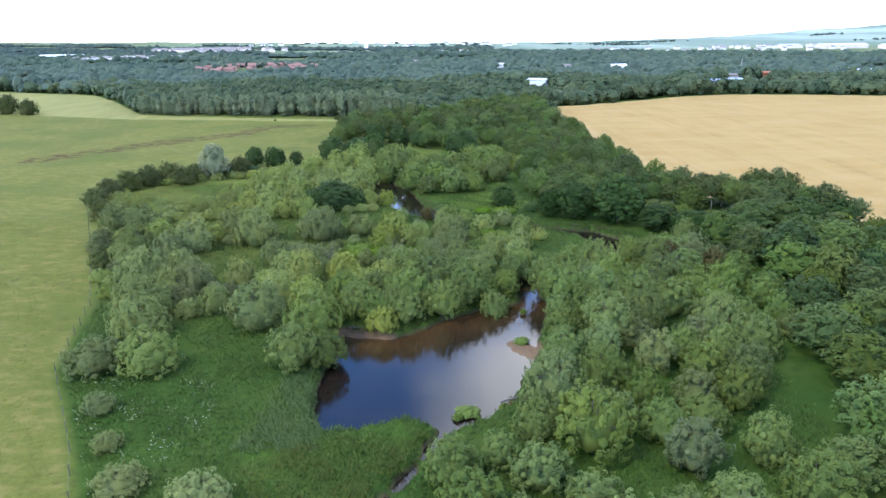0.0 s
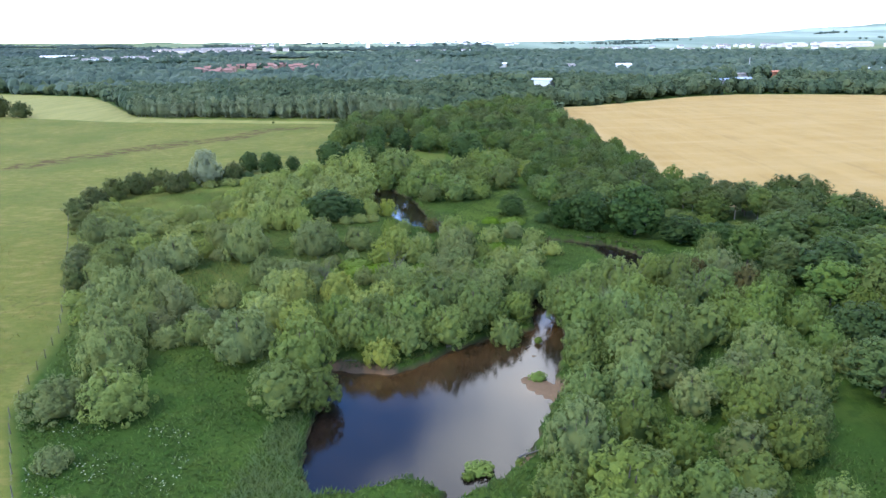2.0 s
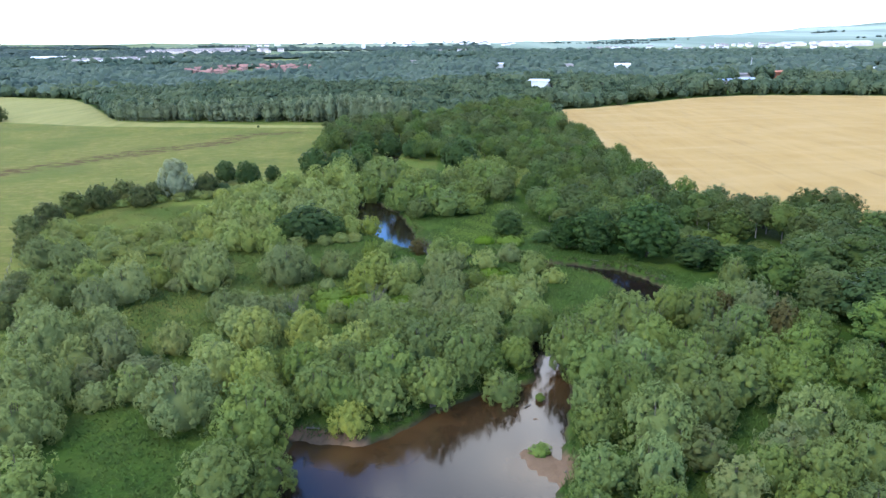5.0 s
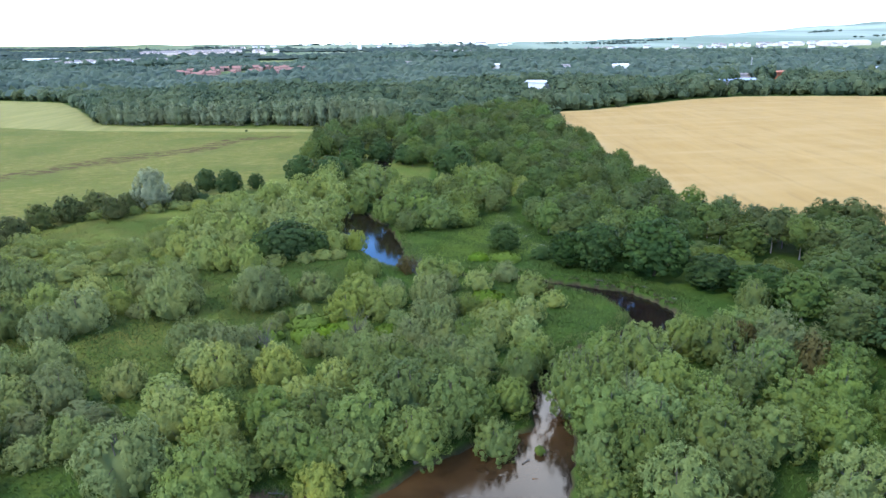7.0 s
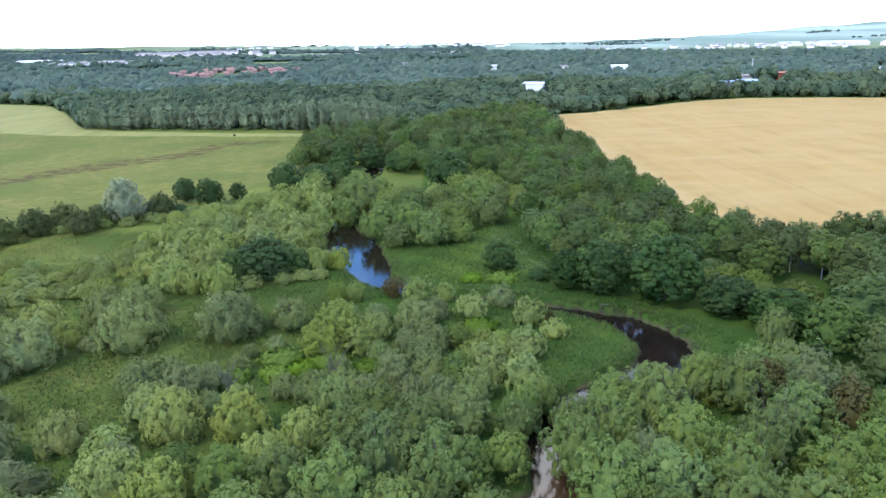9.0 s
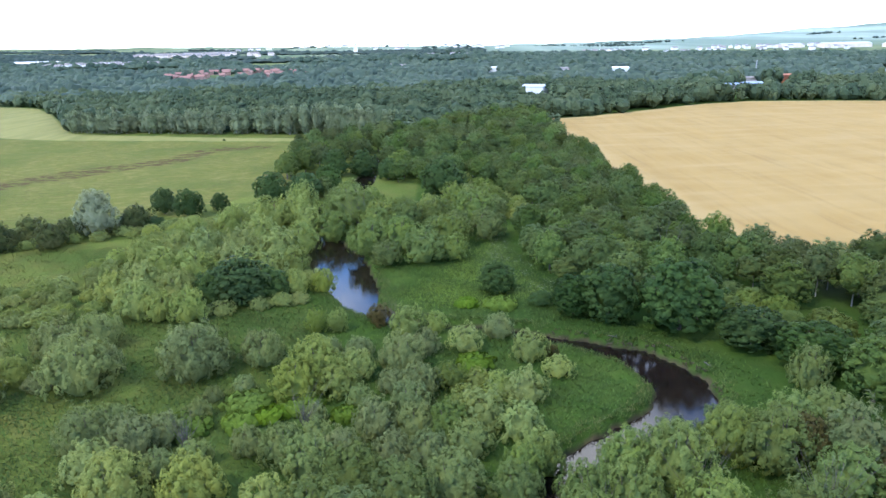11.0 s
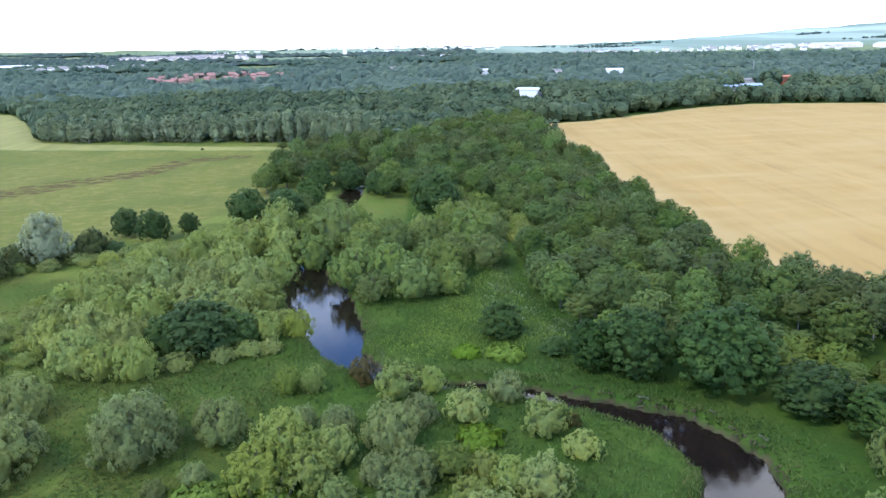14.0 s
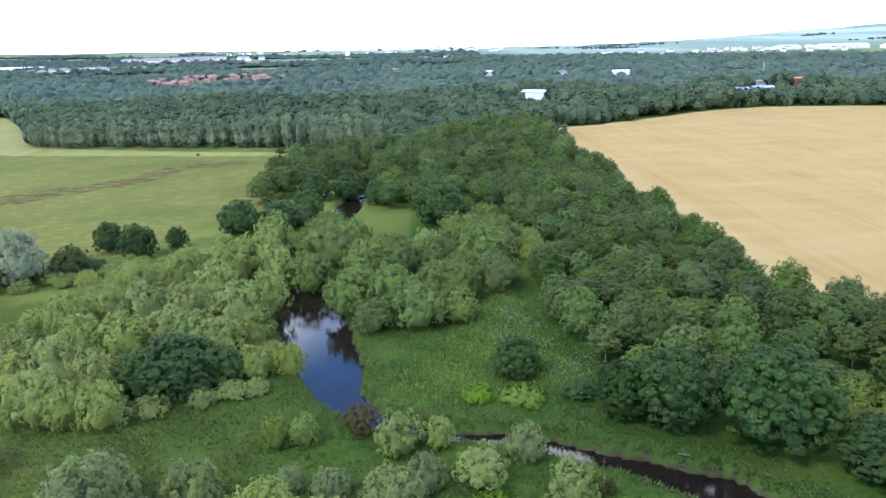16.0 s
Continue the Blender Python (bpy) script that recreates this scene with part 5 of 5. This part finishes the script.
tufts("bank_sedge", [(-20, 76), (-20, 200), (-4, 200), (12, 156), (28, 150), (42, 136), (42, 116), (20, 98), (18, 76)], 240000, 0.42, 0.10, SEDGE, 16, "tall sedge and rough grass overhanging the stream bank", margin=0.45, band=1.9, category="grass")
LUSH = leaf_mat("foliage_lush_herbs", (0.038, 0.072, 0.014), (0.064, 0.104, 0.023), (0.080, 0.108, 0.028), patch_scale=0.2)
POOL_REED = leaf_mat("foliage_pool_reed", (0.060, 0.100, 0.030), (0.092, 0.138, 0.046), (0.090, 0.122, 0.036))
tufts("lush_herbs", MARSH, 110000, 0.5, 0.20, LUSH, 27, "patches of lighter lush herbs in the marsh", category="plants")
tufts("pool_reeds", [(-22, 58), (-12, 58), (-11, 64), (-12.0, 70), (-12, 83), (-18, 83), (-20, 70)], 16000, 0.7, 0.13, POOL_REED, 28, "fresh green reeds beside the pool", margin=0.1, category="reeds")

MEADOW_STRAW = leaf_mat("foliage_meadow_tussock", (0.078, 0.084, 0.016), (0.122, 0.114, 0.028), (0.145, 0.112, 0.036))
tufts("meadow_tussocks", [(-31, 44), (-37, 58), (-48, 75), (-55, 98), (-64, 117), (-82, 150), (-112, 150), (-90, 90), (-62, 44)], 60000, 0.22, 0.14, MEADOW_STRAW, 19, "grazed yellow-green meadow grass with dry tussocks", meadow_gap=-500)

# ---- stock fence between meadow and marsh ----
FENCE_WOOD = bark_mat("weathered_fence_wood", (0.035, 0.028, 0.018), (0.075, 0.060, 0.040))
WIRE = plain_mat("galvanised_wire", (0.06, 0.06, 0.06), (0.09, 0.09, 0.09), 4.0, 0.6, 0.0)


def fence(line, gap):
    top = new("stock_fence")
    tagged(top, "weathered post and wire stock fence along the meadow", "fence")
    pv, pf = tube((0, 0, -0.4), (0, 0, 1.25), 0.05, 0.045, 6)
    post = bpy.data.meshes.new("post")
    post.from_pydata(pv.tolist(), [], pf)
    post.materials.append(FENCE_WOOD)
    spots = []
    for (x0, y0), (x1, y1) in zip(line, line[1:]):
        n = max(1, round(math.hypot(x1 - x0, y1 - y0) / gap))
        spots += [(x0 + (x1 - x0) * i / n, y0 + (y1 - y0) * i / n) for i in range(n)]
    spots.append(line[-1])
    top.location = (spots[0][0], spots[0][1], gz(*spots[0]))
    for x, y in spots:
        ob = new("post", post)
        ob.parent = top
        ob.location = Vector((x, y, gz(x, y))) - top.location
    for h in (0.45, 0.8, 1.15):
        V, F, n = [], [], 0
        for (x0, y0), (x1, y1) in zip(spots, spots[1:]):
            v, f = tube((x0, y0, gz(x0, y0) + h), (x1, y1, gz(x1, y1) + h), 0.004, 0.004, 3)
            V.append(v - np.array(top.location))
            F += [tuple(i + n for i in q) for q in f]
            n += len(v)
        mesh_obj("wire", np.concatenate(V), F, WIRE, top, "thin galvanised wire")


fence([(-31.0, 47.0), (-37.0, 58.8), (-47.5, 75.7), (-54.3, 98.2), (-63.5, 117.6), (-80.0, 150.0), (-91.0, 171.0)], 4.0)

# ---- radio mast and skyline chimney ----
STEEL = plain_mat("grey_steel", (0.22, 0.23, 0.24), (0.32, 0.33, 0.34), 2.0, 0.5, 0.6)


def mast(x, y, height):
    top = new("radio_mast")
    top.location = (x, y, gz(x, y))
    for i in range(3):
        a = i * 2.094
        v, f = tube((0.9 * math.cos(a), 0.9 * math.sin(a), -0.5), (0.25 * math.cos(a), 0.25 * math.sin(a), height), 0.16, 0.12, 5)
        mesh_obj("leg", v, f, STEEL, top)
    for k in range(8):
        h = height * (k + 0.5) / 8
        r = 0.9 - 0.65 * h / height
        for i in range(3):
            a, b = i * 2.094, (i + 1) * 2.094
            v, f = tube((r * math.cos(a), r * math.sin(a), h), (r * math.cos(b), r * math.sin(b), h + 1.2), 0.07, 0.07, 4)
            mesh_obj("brace", v, f, STEEL, top)
    tagged(top, "slim grey lattice radio mast above the woods", "mast")


mast(272, 640, 16)

# ---- bare twigs in the thickets ----
DEAD = bark_mat("bleached_dead_wood", (0.050, 0.045, 0.036), (0.105, 0.095, 0.078))


def dead_shrub(x, y, height, seed):
    rng = np.random.default_rng(seed)
    V, F, n = [], [], 0
    for i in range(26):
        a, t = rng.uniform(0, 6.283), rng.uniform(0.05, 0.55)
        p = np.array([0.0, 0.0, -0.3])
        d = np.array([math.cos(a) * t, math.sin(a) * t, 1.0])
        for step in range(3):
            q = p + d * height / 3 * rng.uniform(0.75, 1.1)
            v, f = tube(p, q, 0.034 - 0.009 * step, 0.025 - 0.009 * step, 4)
            V.append(v)
            F += [tuple(k + n for k in g) for g in f]
            n += len(v)
            p, d = q, d + rng.normal(scale=0.25, size=3)
    ob = mesh_obj("dead_shrub", np.concatenate(V), F, DEAD)
    ob.location = (x, y, gz(x, y))
    tagged(ob, "leafless bleached dead willow stems", "shrub", "dead shrubs")


for i, (x, y, h) in enumerate(((22, 98, 6.0), (27, 107, 6.0), (30, 96, 5.5), (-1.5, 146, 4.0), (-9, 121, 4.5), (-20, 117, 4.5), (44, 168, 7.5), (-12, 203, 7.5), (18, 104, 5.5), (36, 104, 6.0))):
    dead_shrub(x, y, h, i)

# ---- driftwood on the banks and bars ----
def drift_log(x, y, length, turn, radius, tilt=0.06):
    rng = np.random.default_rng(int(abs(x * 10 + y)))
    V, F, n = [], [], 0
    p = np.array([-length / 2, 0.0, radius])
    for step in range(5):
        q = p + np.array([length / 5, rng.uniform(-0.06, 0.06) * length, tilt * length / 5])
        v, f = tube(p, q, radius * (1 - 0.12 * step), radius * (0.88 - 0.12 * step), 7)
        V.append(v)
        F += [tuple(k + n for k in g) for g in f]
        n += len(v)
        if step in (1, 3):
            v, f = tube(q, q + np.array([0.18, rng.choice((-0.3, 0.3)), 0.22]) * length * 0.6, radius * 0.45, radius * 0.15, 5)
            V.append(v)
            F += [tuple(k + n for k in g) for g in f]
            n += len(v)
        p = q
    ob = mesh_obj("driftwood_log", np.concatenate(V), F, DEAD)
    ob.matrix_basis = pose(x, y, max(gz(x, y), WATER_Z - 0.05), 0, 0, math.degrees(turn))
    tagged(ob, "bleached driftwood log lying at the water's edge", "log", "driftwood")


for x, y, length, turn, radius in ((7.3, 67.4, 2.4, 0.4, 0.13), (28.2, 141.2, 1.3, -0.6, 0.08), (34.6, 137.6, 1.1, -1.0, 0.07), (37.6, 132.6, 1.3, -1.3, 0.08), (-12.4, 88.2, 1.6, -0.2, 0.08), (12.6, 81.8, 1.3, 1.1, 0.08), (10.4, 93.6, 1.0, 0.6, 0.09)):
    drift_log(x, y, length, turn, radius)

# ---- eroded earth on the outer bank of the bend ----
def bank_clods(line, count, seed):
    rng = np.random.default_rng(seed)
    t = rng.uniform(0, len(line) - 1.001, count * 6)
    k = t.astype(int)
    L = np.array(line)
    xy = L[k] + (L[k + 1] - L[k]) * (t - k)[:, None] + rng.normal(scale=0.8, size=(count * 6, 2))
    d = water_dist(xy[:, 0], xy[:, 1])
    xy = xy[(d > 0.0) & (d < 0.75) & (wobble(xy[:, 0], xy[:, 1], 2.6, 4.0) > -0.1)][:count]
    z = ground_z(xy[:, 0], xy[:, 1])
    V, F = [], []
    for i, ((x, y), g) in enumerate(zip(xy, z)):
        r = rng.uniform(0.06, 0.17)
        V.append(BALL_V * rng.uniform(0.7, 1.25, (len(BALL_V), 1)) * np.array([r, r, r * 0.55]) + np.array([x, y, g - 0.01]))
        F.append(BALL_F + i * len(BALL_V))
    ob = mesh_obj("bank_earth", np.concatenate(V), np.concatenate(F).tolist(), plain_mat("eroded_brown_earth", (0.024, 0.018, 0.008), (0.052, 0.038, 0.018), 1.8, 1.0))
    tagged(ob, "eroded brown earth clods along the stream bank", "earth", kind="stuff")


bank_clods([(20.0, 144.2), (27.0, 141.8), (31.8, 139.0), (35.0, 135.2), (36.9, 130.4), (36.4, 125.6)], 220, 3)
